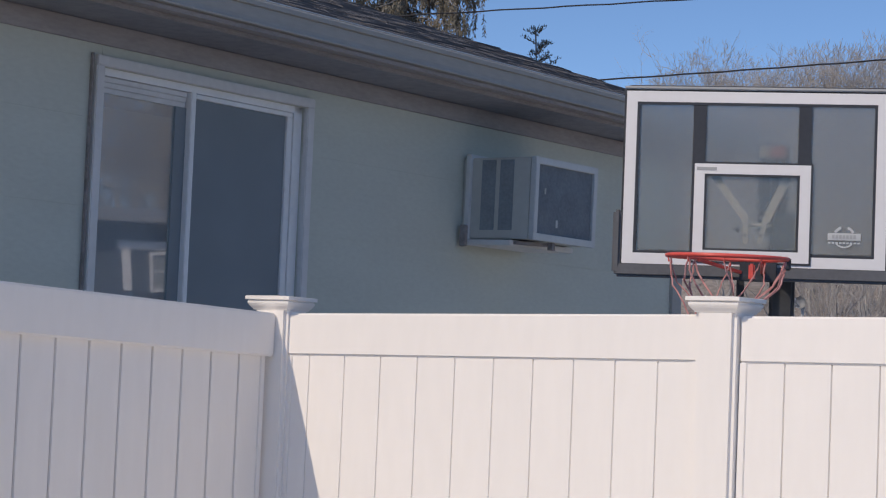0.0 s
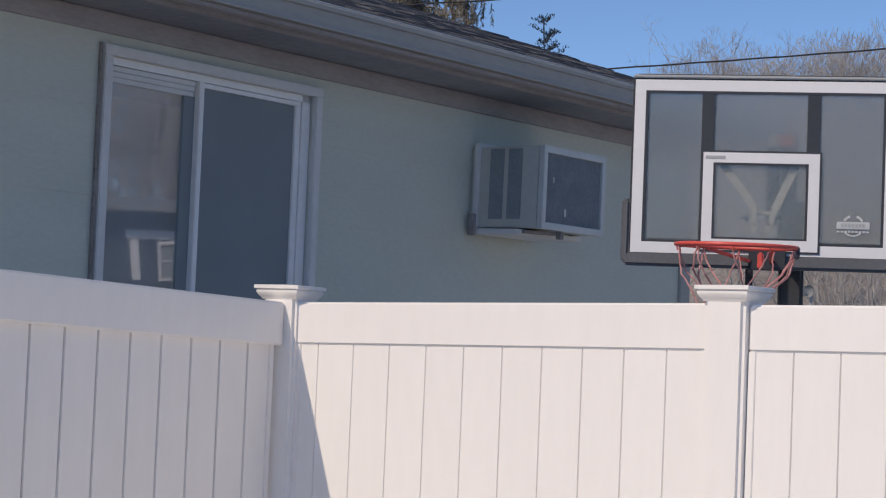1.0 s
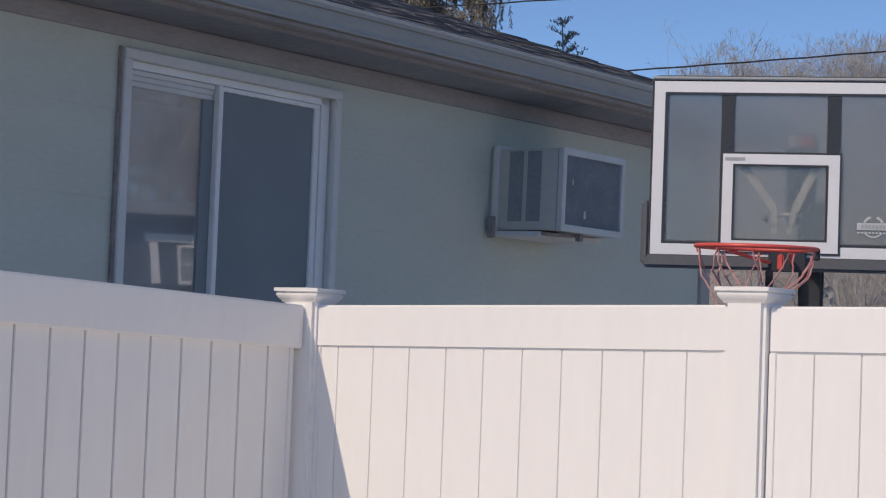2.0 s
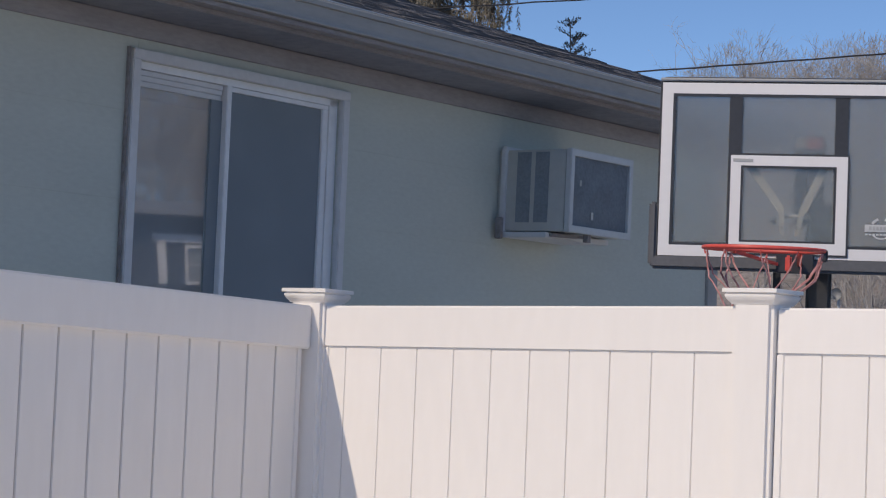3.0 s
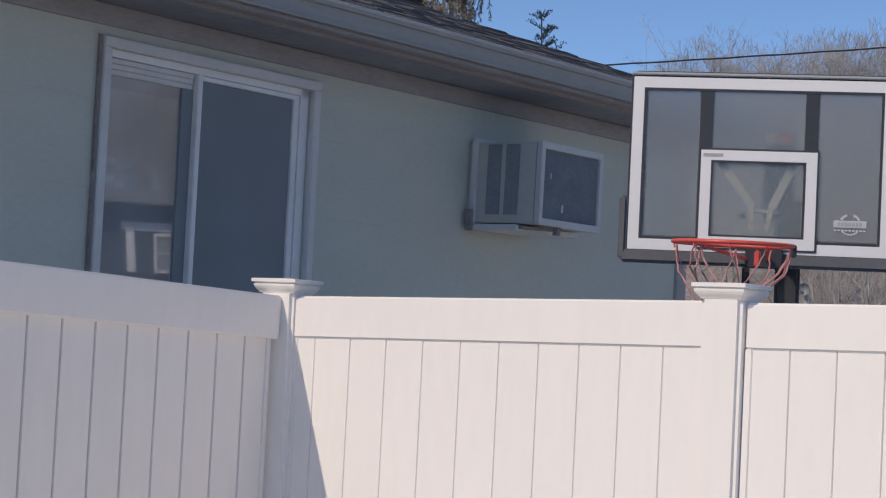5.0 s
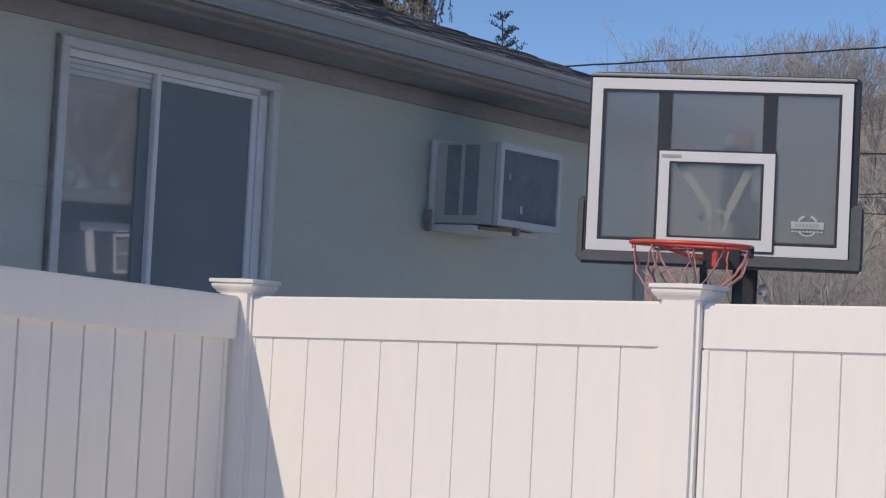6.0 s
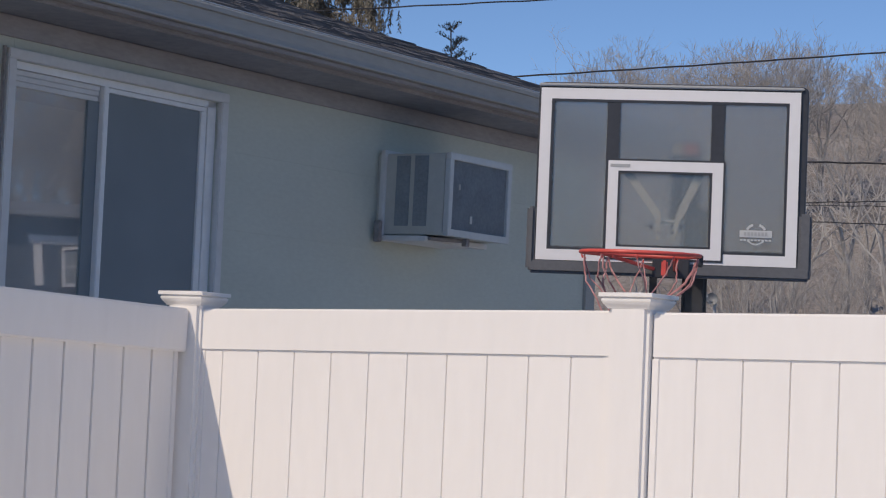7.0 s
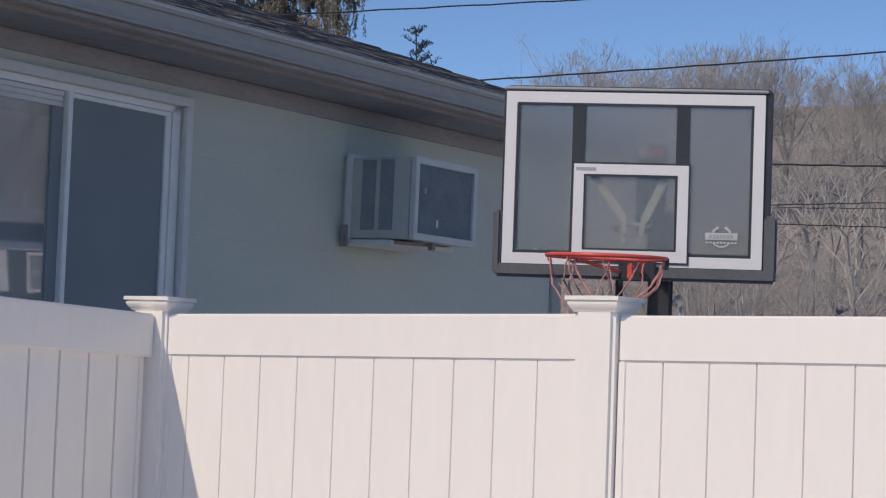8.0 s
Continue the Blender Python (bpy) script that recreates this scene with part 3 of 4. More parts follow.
            part("net_strand", tube(bmesh.new(), fine, rnd.uniform(0.0026, 0.0040), 5), CORD, rim, "faded red net cord")


make_hoop()


# ---- bare trees ----
def bare_tree_mesh(seed, levels, open_angle, trunk, lean=0.0, rise=0.10):
    """Trunk mesh and crown mesh of a leafless tree whose limbs fork again and again into a rounded crown."""
    rnd = random.Random(seed)
    stores = (([], []), ([], []))

    def ring(store, p, t, r, sides):
        up = Vector((0, 0, 1)) if abs(t.z) < 0.9 else Vector((1, 0, 0))
        s = t.cross(up).normalized()
        w = s.cross(t)
        start = len(store)
        for k in range(sides):
            a = k * math.tau / sides
            store.append(tuple(p + (s * math.cos(a) + w * math.sin(a)) * r))
        return start

    def limb(p, d, length, r, level):
        store, faces = stores[0] if level == 0 else stores[1]
        sides = 8 if level == 0 else (5 if level < 3 else 3)
        steps = 4 if level == 0 else (3 if level < 3 else (2 if level < levels - 2 else 1))
        prev = ring(store, p, d, r, sides)
        end = r * 0.74
        sprouts = []
        for i in range(steps):
            wob = 0.05 if level == 0 else 0.16
            d = (d + Vector((rnd.uniform(-1, 1), rnd.uniform(-1, 1), rnd.uniform(-0.7, 0.9))) * wob).normalized()
            p = p + d * length / steps
            cur = ring(store, p, d, r + (end - r) * (i + 1) / steps, sides)
            for k in range(sides):
                faces.append((prev + k, prev + (k + 1) % sides, cur + (k + 1) % sides, cur + k))
            prev = cur
            if 0 < level and i < steps - 1 and rnd.random() < 0.3:
                sprouts.append((p.copy(), d.copy()))
        if level >= levels:
            return
        count = 4 if level == 0 else (3 if rnd.random() < (0.35 if level < 4 else 0.22) else 2)
        turn = rnd.uniform(0, math.tau)
        side = d.orthogonal().normalized()
        other = d.cross(side)
        for c in range(count):
            a = turn + c * math.tau / count + rnd.uniform(-0.5, 0.5)
            ang = open_angle * rnd.uniform(0.55, 1.25)
            nd = (d * math.cos(ang) + (side * math.cos(a) + other * math.sin(a)) * math.sin(ang) + Vector((0, 0, rise))).normalized()
            limb(p, nd, length * rnd.uniform(0.66, 0.92) * (0.72 if level == 0 else 1.0), max(end * rnd.uniform(0.62, 0.82), 0.0105), level + 1)
        for q, dd in sprouts:
            a = rnd.uniform(0, math.tau)
            nd = (dd * 0.6 + (side * math.cos(a) + other * math.sin(a)) * 0.8 + Vector((0, 0, 0.15))).normalized()
            limb(q, nd, length * rnd.uniform(0.4, 0.6), max(end * 0.4, 0.0105), min(levels, level + 3))

    limb(Vector((0, 0, -0.4)), Vector((lean, 0, 1)).normalized(), trunk, 0.24, 0)
    out = []
    for nm, (v, f), mat in (("trunk", stores[0], BARK), ("crown", stores[1], TWIG)):
        me = bpy.data.meshes.new(nm)
        me.from_pydata(v, [], f)
        me.materials.append(mat)
        out.append(me)
    return out


TREE_KINDS = [bare_tree_mesh(11, 8, 0.50, 3.0, 0.0, 0.12), bare_tree_mesh(12, 8, 0.44, 3.2, 0.0, 0.14), bare_tree_mesh(13, 8, 0.56, 2.8, 0.0, 0.12), bare_tree_mesh(14, 7, 0.36, 4.0, 0.0, 0.16), bare_tree_mesh(15, 7, 0.50, 3.2, 0.15, 0.10), bare_tree_mesh(16, 5, 0.52, 3.2, 0.08, 0.06)]
TREE_TOPS = [sorted(v.co.z for v in k[1].vertices)[-25] for k in TREE_KINDS]
TREE_LABELS = ["tall leafless tree with a rounded grey crown", "tall leafless tree with upright limbs", "wide-spreading leafless tree on the hillside", "slender leafless tree with a narrow crown", "leaning leafless tree on the hillside", "sparse young leafless tree with crooked limbs"]


def plant(kind, x, y, tall, turn):
    size = tall / TREE_TOPS[kind]
    t = thing("bare_tree", TREE_LABELS[kind], "tree", pose(x, y, hill(x, y), 0, 0, turn) @ Matrix.Scale(size, 4), "bare trees on the hill")
    for nm, me in zip(("trunk", "crown"), TREE_KINDS[kind]):
        ob = new(nm, me)
        ob.parent = t


def bearing(deg, dist):
    """A place by its angle left of the y axis and its distance."""
    return -dist * math.sin(radians(deg)), dist * math.cos(radians(deg))


rnd = random.Random(21)
# crowns that stand against the sky: bearing, distance, kind, rise of the top over the eye for each metre of distance
for deg, dist, kind, rise in ((26.2, 122, 0, 0.168), (25.3, 126, 1, 0.156), (24.5, 118, 2, 0.163), (23.5, 116, 0, 0.165), (22.7, 124, 1, 0.168), (22.0, 112, 2, 0.171),
                              (21.1, 114, 0, 0.172), (20.3, 118, 1, 0.169), (19.5, 128, 2, 0.158), (18.2, 104, 1, 0.165), (17.2, 108, 0, 0.164), (16.0, 112, 2, 0.160), (28.0, 150, 0, 0.138), (27.2, 150, 1, 0.140)):
    x, y = bearing(deg, dist)
    plant(kind, x, y, 1.64 + rise * dist - hill(x, y), rnd.uniform(0, 360))
# the wooded slope below them
for i in range(26):
    dist = rnd.uniform(80, 165)
    x, y = bearing(rnd.uniform(14.5, 26.0), dist)
    plant(rnd.choice((3, 4, 5)), x, y, min(rnd.uniform(5, 9), max(3.0, 1.64 + rnd.uniform(0.115, 0.14) * dist - hill(x, y))), rnd.uniform(0, 360))
# saplings at the foot of the slope
for deg, dist, kind, tall in ((20.32, 38, 3, 4.4), (22.48, 44, 3, 5.4), (22.05, 45, 3, 5.4), (18.6, 62, 4, 6.4)):
    x, y = bearing(deg, dist)
    plant(kind, x, y, tall, rnd.uniform(0, 360))
# larger trunks among the brush
for deg, dist, kind, tall in ((20.9, 88, 5, 8.0), (19.5, 92, 5, 8.5), (18.3, 86, 5, 8.2), (17.3, 96, 5, 8.0)):
    x, y = bearing(deg, dist)
    plant(kind, x, y, tall, rnd.uniform(0, 360))
# woods off to the side and behind, which the window and the board mirror
for i in range(64):
    x, y = bearing(-rnd.uniform(32, 58), rnd.uniform(44, 74))
    plant(rnd.choice((3, 4)), x, y, rnd.uniform(9, 13), rnd.uniform(0, 360))
for i in range(34):
    x, y = bearing(-rnd.uniform(146, 176), rnd.uniform(62, 84))
    plant(rnd.choice((3, 4)), x, y, rnd.uniform(8.0, 10.5), rnd.uniform(0, 360))


def make_brush():
    """Dry stems and saplings all over the slope."""
    r = random.Random(8)
    v, f = [], []

    def stick(p, d, length, rad, level):
        steps = 3
        prev = None
        for i in range(steps + 1):
            q = rad * (1 - 0.8 * i / steps)
            s = Vector((d.y, -d.x, 0.01)).normalized()
            w = s.cross(d)
            start = len(v)
            for k in range(3):
                a = k * math.tau / 3
                v.append(tuple(p + (s * math.cos(a) + w * math.sin(a)) * q))
            if prev is not None:
                for k in range(3):
                    f.append((prev + k, prev + (k + 1) % 3, start + (k + 1) % 3, start + k))
            prev = start
            if i < steps:
                d = (d + Vector((r.uniform(-1, 1), r.uniform(-1, 1), r.uniform(-0.6, 0.6))) * 0.5).normalized()
                p = p + d * length / steps
                if level < 2 and i:
                    for c in range(2):
                        stick(p, (d + Vector((r.uniform(-1, 1), r.uniform(-1, 1), r.uniform(-0.3, 0.8)))).normalized(), length * r.uniform(0.3, 0.6), rad * 0.5, level + 1)

    for i in range(1300):
        deg = r.uniform(13, 27)
        dist = 60 + 116 * r.random() ** 0.7
        x, y = bearing(deg, dist)
        tall = r.uniform(0.6, 1.8) if r.random() < 0.8 else r.uniform(2.2, 4.5)
        stick(Vector((x, y, hill(x, y) - 0.1)), Vector((r.uniform(-1.1, 1.1), r.uniform(-1.1, 1.1), 0.8)).normalized(), tall, 0.014 + 0.008 * tall, 0)
    me = bpy.data.meshes.new("hillside_brush")
    me.from_pydata(v, [], f)
    me.materials.append(BRUSH)
    tagged(new("hillside_brush", me), "tangled dry leafless brush covering the hillside", "brush", kind="stuff")


make_brush()


# ---- evergreens behind the roof ----
def make_spruce(x, y, height, reach, seed, needle, label, droop=0.5, gap=0.32, sprigs=16, top_only=0.0):
    r = random.Random(seed)
    tree = thing("spruce_tree", label, "tree", pose(x, y, 0), "evergreens behind the roof")
    bm = tube(bmesh.new(), [(0.05 * math.sin(k * 1.3), 0.05 * math.cos(k * 2.1), height * k / 8) for k in range(9)], [max(0.012, height * 0.013 * (1 - k / 8.2)) for k in range(9)], 8)
    part("trunk", bm, BARK, tree)
    v, f, bv, bf = [], [], [], []

    def leaf(p, d, length, wide):
        s = d.cross(Vector((r.uniform(-1, 1), r.uniform(-1, 1), r.uniform(-1, 1)))).normalized() * wide
        w = s.cross(d).normalized() * wide * 0.6
        k = len(v)
        m = p + d * length * 0.45
        v.extend([tuple(p), tuple(m + s), tuple(m - s * 0.5 + w), tuple(m - s * 0.5 - w), tuple(p + d * length)])
        f.extend([(k, k + 1, k + 2), (k, k + 2, k + 3), (k, k + 3, k + 1), (k + 4, k + 2, k + 1), (k + 4, k + 3, k + 2), (k + 4, k + 1, k + 3)])

    z = max(top_only, 1.2)
    while z < height - 0.1:
        left = 1 - z / height
        for b in range(5 if left > 0.12 else 3):
            a = r.uniform(0, math.tau)
            length = reach * (0.08 + 0.92 * left ** 0.75) * r.uniform(0.6, 1.1)
            p = Vector((0, 0, z + r.uniform(-0.1, 0.1)))
            d = Vector((math.cos(a), math.sin(a), 0.12 if droop > 0.2 else 0.55)).normalized()
            n = max(4, int(length / 0.10))
            prev = None
            for i in range(n):
                d = (d + Vector((r.uniform(-0.12, 0.12), r.uniform(-0.12, 0.12), -droop * 0.10 + (0.16 * droop if i > n * 0.6 else 0)))).normalized()
                q = p + d * length / n
                k = len(bv)
                wd = 0.014 * (1 - i / n) + 0.004
                sd = Vector((-d.y, d.x, 0)).normalized() * wd
                for pt in (p - sd, p + sd, p + Vector((0, 0, wd)), q - sd, q + sd, q + Vector((0, 0, wd))):
                    bv.append(tuple(pt))
                bf.extend([(k, k + 1, k + 4, k + 3), (k + 1, k + 2, k + 5, k + 4), (k + 2, k, k + 3, k + 5)])
                if droop > 0.2:
                    for c in range(2):
                        hang = q + Vector((r.uniform(-0.09, 0.09), r.uniform(-0.09, 0.09), 0))
                        far = r.uniform(0.16, 0.44)
                        sway = Vector((r.uniform(-0.25, 0.25), r.uniform(-0.25, 0.25), -1)).normalized()
                        for e in range(9):
                            for side in range(3):
                                leaf(hang + sway * far * (e + 0.3 * side) / 9, (sway + Vector((r.uniform(-0.9, 0.9), r.uniform(-0.9, 0.9), 0))).normalized(), r.uniform(0.05, 0.09), r.uniform(0.006, 0.011))
                for c in range(0 if droop > 0.2 else max(2, int(sprigs * 0.28))):
                    off = q + Vector((r.uniform(-0.05, 0.05), r.uniform(-0.05, 0.05), 0))
                    down = Vector((r.uniform(-0.5, 0.5), r.uniform(-0.5, 0.5), -droop * r.uniform(0.6, 2.0) + (0.5 if droop < 0.2 else 0))) + d * 0.4
                    leaf(off, down.normalized(), r.uniform(0.04, 0.075), r.uniform(0.006, 0.010))
                p = q
        z += gap * r.uniform(0.7, 1.3) * (3.0 if z > 9.2 else 1.0)
    for nm, vv, ff, mat in (("branches", bv, bf, BARK), ("crown", v, f, needle)):
        me = bpy.data.meshes.new(nm)
        me.from_pydata(vv, [], ff)
        me.materials.append(mat)
        ob = new(nm, me)
        ob.parent = tree
        if nm == "branches":
            tagged(ob, kind="stuff")


make_spruce(-17.15, 24.9, 13.5, 2.7, 3, NEEDLE, "drooping brownish-green spruce rising behind the roof", 0.6, 0.16, 36, 5.0)
make_spruce(-16.2, 27.3, 7.08, 1.5, 9, NEEDLE_GREEN, "sparse blue-green conifer tip above the roof", 0.08, 0.12, 30, 5.9)


# ---- wires and small far things ----
def cable(name, a, b, sag, radius, label, n=60, wave=0.005):
    a, b = Vector(a), Vector(b)
    pts = [a.lerp(b, k / n) - Vector((0, 0, sag * 4 * (k / n) * (1 - k / n) + wave * math.sin(k * 1.9 + a.x))) for k in range(n + 1)]
    ob = new(name, mesh_of(name, tube(bmesh.new(), pts, radius, 6), WIRE, True))
    return tagged(ob, label, "cable", "overhead cables")


def along(p, q, back, on):
    """The span through p and q, run on past both."""
    p, q = Vector(p), Vector(q)
    d = q - p
    return p - d * back, q + d * on


cable("overhead_cable", *along((-13.264, 20.954, 6.10), (-11.275, 22.076, 6.304), 2.0, 4.0), 0.02, 0.010, "thin black service cable crossing above the roof")
cable("overhead_cable", *along((-18.906, 34.938, 7.60), (-12.273, 38.674, 8.44), 0.7, 1.2), 0.12, 0.018, "black overhead cable sagging above the backboard")
cable("overhead_cable", *along((-10.635, 28.31, 4.955), (-9.203, 29.127, 4.99), 1.6, 4.0), 0.02, 0.014, "thick black overhead cable before the woods")
cable("overhead_cable", *along((-10.562, 28.395, 4.365), (-9.203, 29.166, 4.455), 1.6, 4.0), 0.02, 0.0085, "thin overhead cable before the woods")
cable("overhead_cable", *along((-10.562, 28.395, 4.32), (-9.203, 29.166, 4.37), 1.6, 4.0), 0.02, 0.006, "thin overhead cable before the woods")
cable("overhead_cable", *along((-10.562, 28.416, 4.08), (-9.202, 29.192, 4.095), 1.6, 4.0), 0.02, 0.0085, "thin overhead cable before the woods")


def make_dish():
    d = thing("satellite_dish", "small pale grey satellite dish on a slim post", "satellite dish", pose(-7.885, 18.522, 0))
    bm = bmesh.new()
    rings = []
    for j in range(6):
        rr = 0.062 * j / 5
        rings.append([bm.verts.new((rr * math.cos(k * math.tau / 20), -0.03 + 0.04 * (j / 5) ** 2 * -1 + 0.0, 2.46 + rr * math.sin(k * math.tau / 20))) for k in range(20)] if j else [bm.verts.new((0, -0.03, 2.46))])
    for k in range(20):
        bm.faces.new((rings[0][0], rings[1][k], rings[1][(k + 1) % 20]))
    for a, b in zip(rings[1:], rings[2:]):
        for k in range(20):
            bm.faces.new((a[k], b[k], b[(k + 1) % 20], a[(k + 1) % 20]))
    bmesh.ops.solidify(bm, geom=bm.faces[:], thickness=0.004)
    part("reflector", bm, DISH, d, "", True)
    part("mast", tube(bmesh.new(), [(0, 0.0, 0), (0, 0.0, 2.42)], 0.016, 8), DISH, d)
    part("feed_horn", block(-0.055, -0.03, -0.13, -0.10, 2.475, 2.50, 0.004), WHITE, d, "white feed horn")
    part("feed_arm", tube(bmesh.new(), [(0, -0.02, 2.40), (-0.042, -0.115, 2.476)], 0.005, 6), DISH, d)


make_dish()


# ---- neighbouring house, seen only in the window's glass ----
def make_neighbour():
    n = thing("neighbour_house", "slate-sided house with white window trim across the yard", "house", pose(8.4, 20.6, 0, 0, 0, -46), kind="structure")
    part("wall", block(-4.0, 4.0, 0, 5, 0, 3.60), SIDING, n, "dark slate siding")
    bm = bmesh.new()
    ring = [(-0.4, 3.56), (-0.4, 3.62), (2.5, 3.95), (5.4, 3.62), (5.4, 3.56)]
    ends = [[bm.verts.new((x, y, z)) for y, z in ring] for x in (-4.3, 4.3)]
    for k in range(5):
        bm.faces.new((ends[0][k], ends[0][(k + 1) % 5], ends[1][(k + 1) % 5], ends[1][k]))
    bm.faces.new(ends[0])
    bm.faces.new(ends[1])
    bmesh.ops.recalc_face_normals(bm, faces=bm.faces)
    part("roof", bm, ROOFING, n, "light grey roof")
    part("head_board", block(-0.50, 0.40, -0.06, -0.003, 3.19, 3.31, 0.004), WHITE, n, "white window head board")
    part("shutter", block(-0.060, 0.060, -0.05, -0.003, -0.29, 0.29, 0.004), WHITE, n, "white shutter board hanging askew", at=pose(0.24, 0, 2.89, 0, 6, 0))
    tilt = pose(-0.27, 0, 2.89, 0, 4, 0)
    w = part("window", frame_rect(bmesh.new(), -0.19, 0.19, -0.28, 0.28, 0.045, -0.05, -0.003), WHITE, n, "white window frame", at=tilt)
    part("pane", block(-0.145, 0.145, -0.02, -0.004, -0.235, 0.235), DARK, w)
    part("mullion", block(-0.145, 0.145, -0.035, -0.021, -0.01, 0.012), WHITE, w)


make_neighbour()

# ---- vinyl fence ----
FRONT = 5.779
CAP = [(0.0720, 1.858), (0.0725, 1.861), (0.076, 1.865), (0.082, 1.872), (0.087, 1.881), (0.088, 1.889), (0.084, 1.890), (0.084, 1.893), (0.094, 1.894), (0.094, 1.907), (0.02, 1.912)]


def make_post(fence, cx, cy, turn, lift=0.0, label=""):
    bm = bmesh.new()
    h = 0.0700
    box(bm, -h, h, -h, h, 0, 1.860 + lift)
    vertical = [e for e in bm.edges if abs(e.verts[0].co.z - e.verts[1].co.z) > 0.5]
    bmesh.ops.bevel(bm, geom=vertical, offset=0.013, segments=5, affect="EDGES")
    post = part("post", bm, VINYL, fence, label, at=pose(cx, cy, 0, 0, 0, turn))
    bm = lathe_square(bmesh.new(), 0, 0, [(a, z + lift) for a, z in CAP])
    bmesh.ops.bevel(bm, geom=list(bm.edges), offset=0.0012, segments=1, affect="EDGES")
    part("cap", bm, VINYL, post, "stepped crown moulded cap")


def make_panel(fence, m, length, first, step, rail_z, slope, rail_h=0.148, g=0.0005, recess=0.0, run_on=0.0):
    """A panel in its own frame: x along, y back from the face, z up; the boards may sit back behind the rails."""
    bm = block(0.0, length + run_on, -0.008, 0.036 + recess, rail_z, rail_z + rail_h, shear=slope)
    bmesh.ops.bevel(bm, geom=list(bm.edges), offset=0.006, segments=3, affect="EDGES")
    part("top_rail", bm, VINYL, fence, "smooth white top rail", at=m)
    part("bottom_rail", block(0.0, length + run_on, -0.012, 0.036 + recess, 0.0, 0.17, 0.004), VINYL, fence, at=m)
    for x in (0.0, length - 0.024):
        part("side_channel", block(x, x + 0.024, recess - 0.005, recess + 0.03, 0.17, rail_z + slope * x, 0.002), VINYL, fence, at=m)
    edges = [0.003]
    x = first
    while x < length - 0.02:
        if x > 0.02:
            edges.append(x)
        x += step
    edges.append(length - 0.003)
    for a, b in zip(edges, edges[1:]):
        bm = bmesh.new()
        # tongue-and-groove board with chamfered long edges
        prof = [(a + g, 0.005), (a + g + 0.0022, 0.0), (b - g - 0.0022, 0.0), (b - g, 0.005), (b - g, 0.022), (a + g, 0.022)]
        lo = [bm.verts.new((u, w + recess, 0.16)) for u, w in prof]
        hi = [bm.verts.new((u, w + recess, rail_z + 0.02 + slope * u)) for u, w in prof]
        for k in range(6):
            bm.faces.new((lo[k], lo[(k + 1) % 6], hi[(k + 1) % 6], hi[k]))
        bm.faces.new(lo[::-1])
        bm.faces.new(hi)
        part("board", bm, VINYL, fence, at=m)
    part("groove_backing", block(0.003, length - 0.003, recess + 0.0225, recess + 0.026, 0.16, rail_z + min(0, slope * length)), VINYL, fence, at=m)


fence = thing("vinyl_fence", "tall white vinyl privacy fence turning a corner, partly in shade", "fence")
make_panel(fence, pose(-4.415, FRONT, 0), 1.614, 0.0985, 0.1524, 1.6788, 0.01655)
make_panel(fence, pose(-2.661, FRONT, 0), 1.60, 0.1480, 0.1524, 1.7066, 0.01277, 0.144)
make_panel(fence, pose(-4.455, 4.11, 0, 0, 0, 90), 1.614, 0.1026, 0.1521, 1.7115, -0.0257, 0.155, 0.0034, 0.020, 0.020)
make_post(fence, -4.480, 5.814, 4, -0.022, "corner post half in shadow")
make_post(fence, -2.7325, 5.814, -2, 0.001)
make_post(fence, -0.995, 5.7935, 0, 0.012)
# further panels out of view, added to bounce light onto the shaded panel
for k in range(4):
    make_panel(fence, pose(-0.925 + 1.754 * k, FRONT, 0), 1.614, 0.1480, 0.1524, 1.725, 0.0)
    make_post(fence, 0.759 + 1.754 * k, 5.7935, 0, 0.012)
make_post(fence, -4.475, 4.04, 0, 0.02)


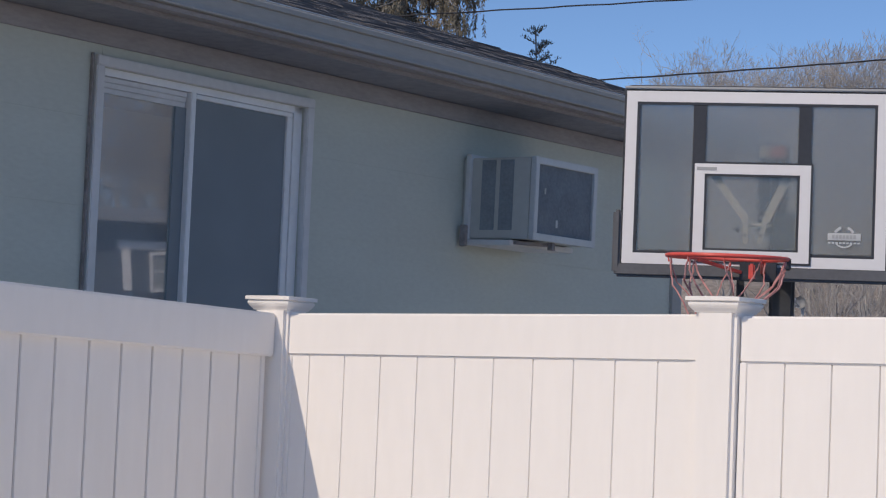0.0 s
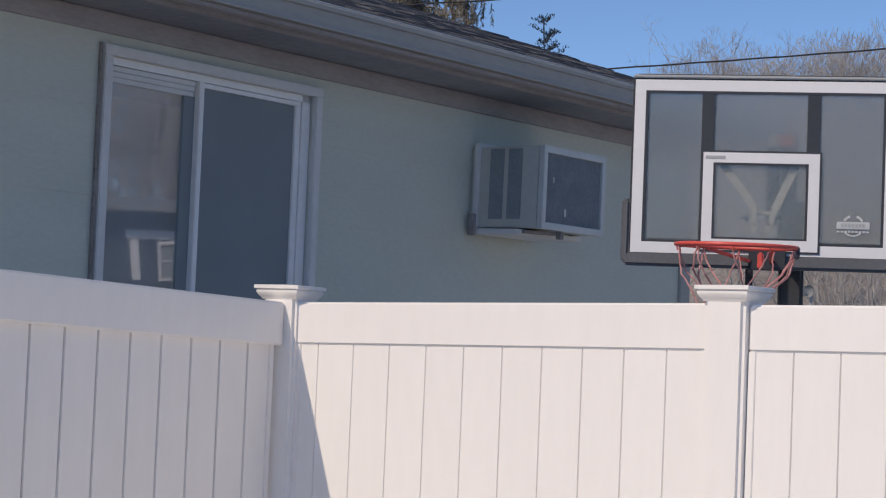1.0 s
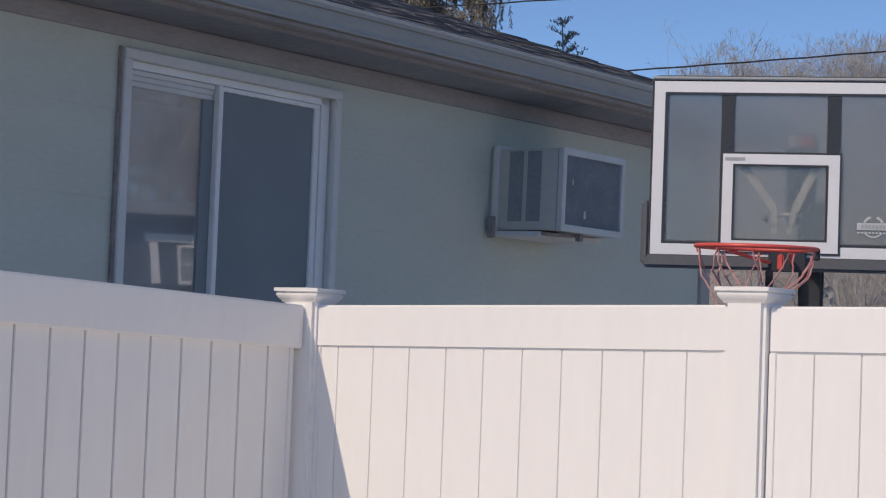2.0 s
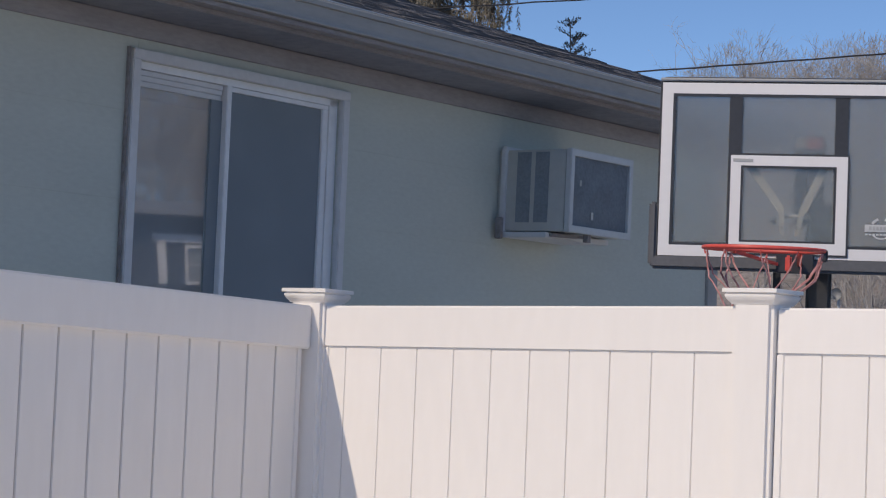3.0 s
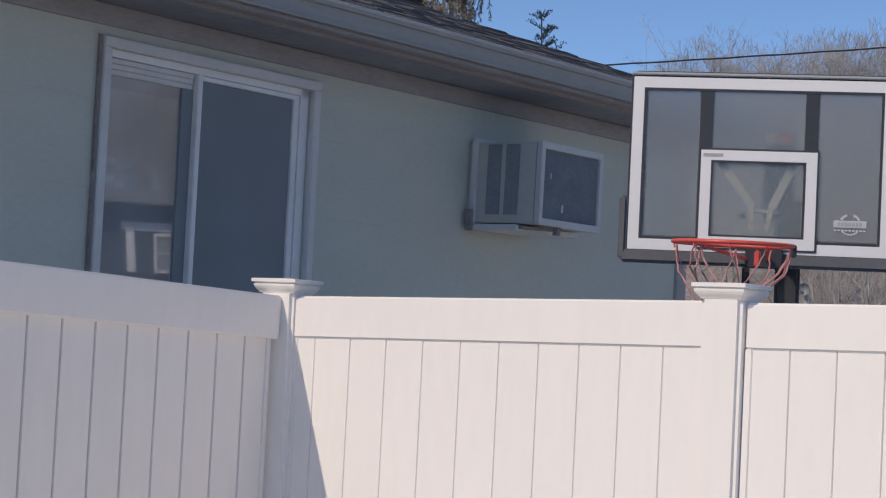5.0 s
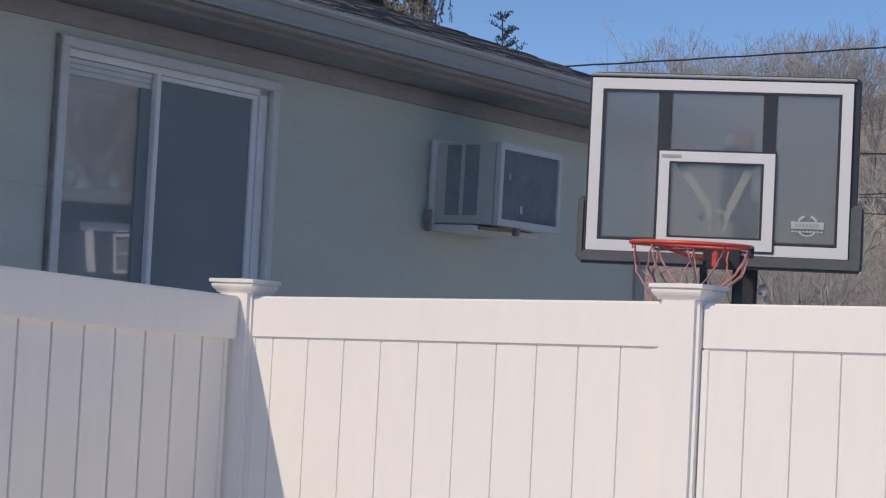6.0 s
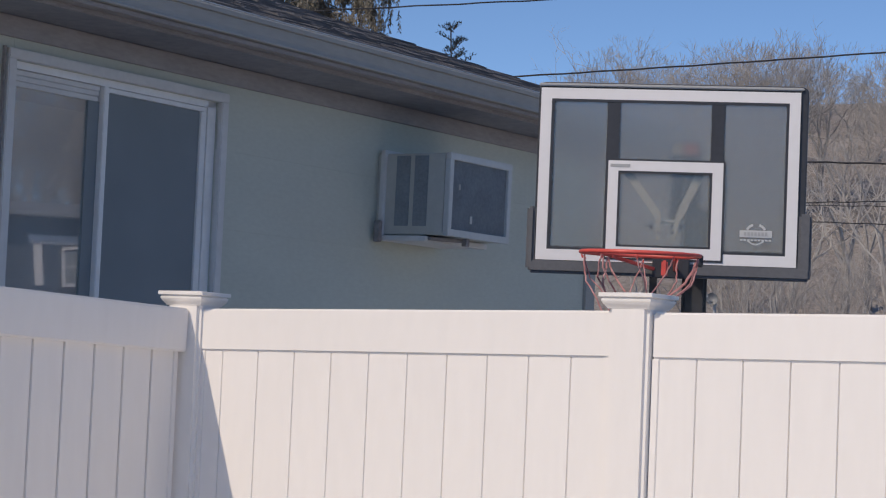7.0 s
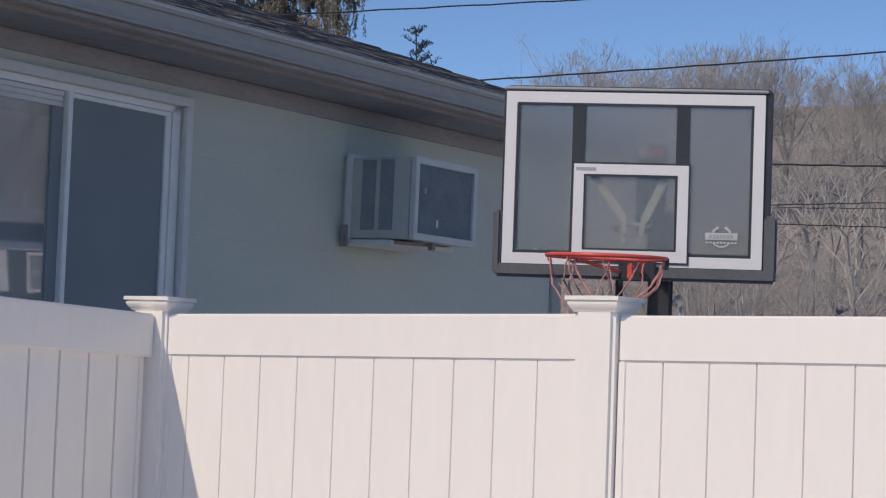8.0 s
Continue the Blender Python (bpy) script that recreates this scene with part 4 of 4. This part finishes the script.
# ---- roof shingles ----
def make_shingles():
    r = random.Random(4)
    slope = math.atan(PITCH)
    run = (OVER + 0.03 - RIDGE_X) / math.cos(slope)
    shapes = []
    for i in range(8):
        w, h, lift = 0.30, 0.19, r.uniform(0.004, 0.011)
        bm = bmesh.new()
        c = r.uniform(0.0, 0.006)
        quad = [(0.002, 0.0, lift), (w / 2, r.uniform(-0.006, 0.004), lift + c), (w - 0.002, 0.0, lift + r.uniform(-0.002, 0.003)), (w - 0.002, h, 0.002), (0.002, h, 0.002)]
        top = [bm.verts.new(p) for p in quad]
        low = [bm.verts.new((x, y, -0.004)) for x, y, z in quad]
        bm.faces.new(top)
        for k in range(5):
            bm.faces.new((top[k], low[k], low[(k + 1) % 5], top[(k + 1) % 5]))
        bmesh.ops.recalc_face_normals(bm, faces=bm.faces)
        shapes.append(mesh_of("shingle", bm, SHINGLE))
    # a tab's x runs along the eave, its y up the slope
    up = Vector((math.sin(slope), 0, math.cos(slope)))
    base = Matrix((Vector((0, 1, 0)), Vector((-math.cos(slope), 0, math.sin(slope))), up)).transposed().to_4x4()
    rest_v, rest_f = [], []
    made, course, s = 0, 0, -0.012
    while s < run - 0.08:
        y = 3.6 - (0.15 if course % 2 else 0.0) + r.uniform(-0.02, 0.02)
        while y < RAKE - 0.28:
            p = Vector((OVER + 0.03, y, EAVE_Z)) + Vector((-math.cos(slope), 0, math.sin(slope))) * s + up * 0.002
            m = Matrix.Translation(p) @ base @ Matrix.Rotation(r.uniform(-0.012, 0.012), 4, "Z")
            me = r.choice(shapes)
            if course < 11:
                ob = new("shingle", me)
                ob.parent = roof
                ob.matrix_basis = m
                made += 1
            else:
                k = len(rest_v)
                rest_v.extend(tuple(m @ q.co) for q in me.vertices)
                rest_f.extend(tuple(k + i for i in f.vertices) for f in me.polygons)
            y += 0.30
        course += 1
        s += 0.143
    me = bpy.data.meshes.new("upper_shingle_rows")
    me.from_pydata(rest_v, [], rest_f)
    me.materials.append(SHINGLE_FAR)
    ob = new("upper_shingle_rows", me)
    ob.parent = roof
    tagged(ob, kind="stuff")


make_shingles()
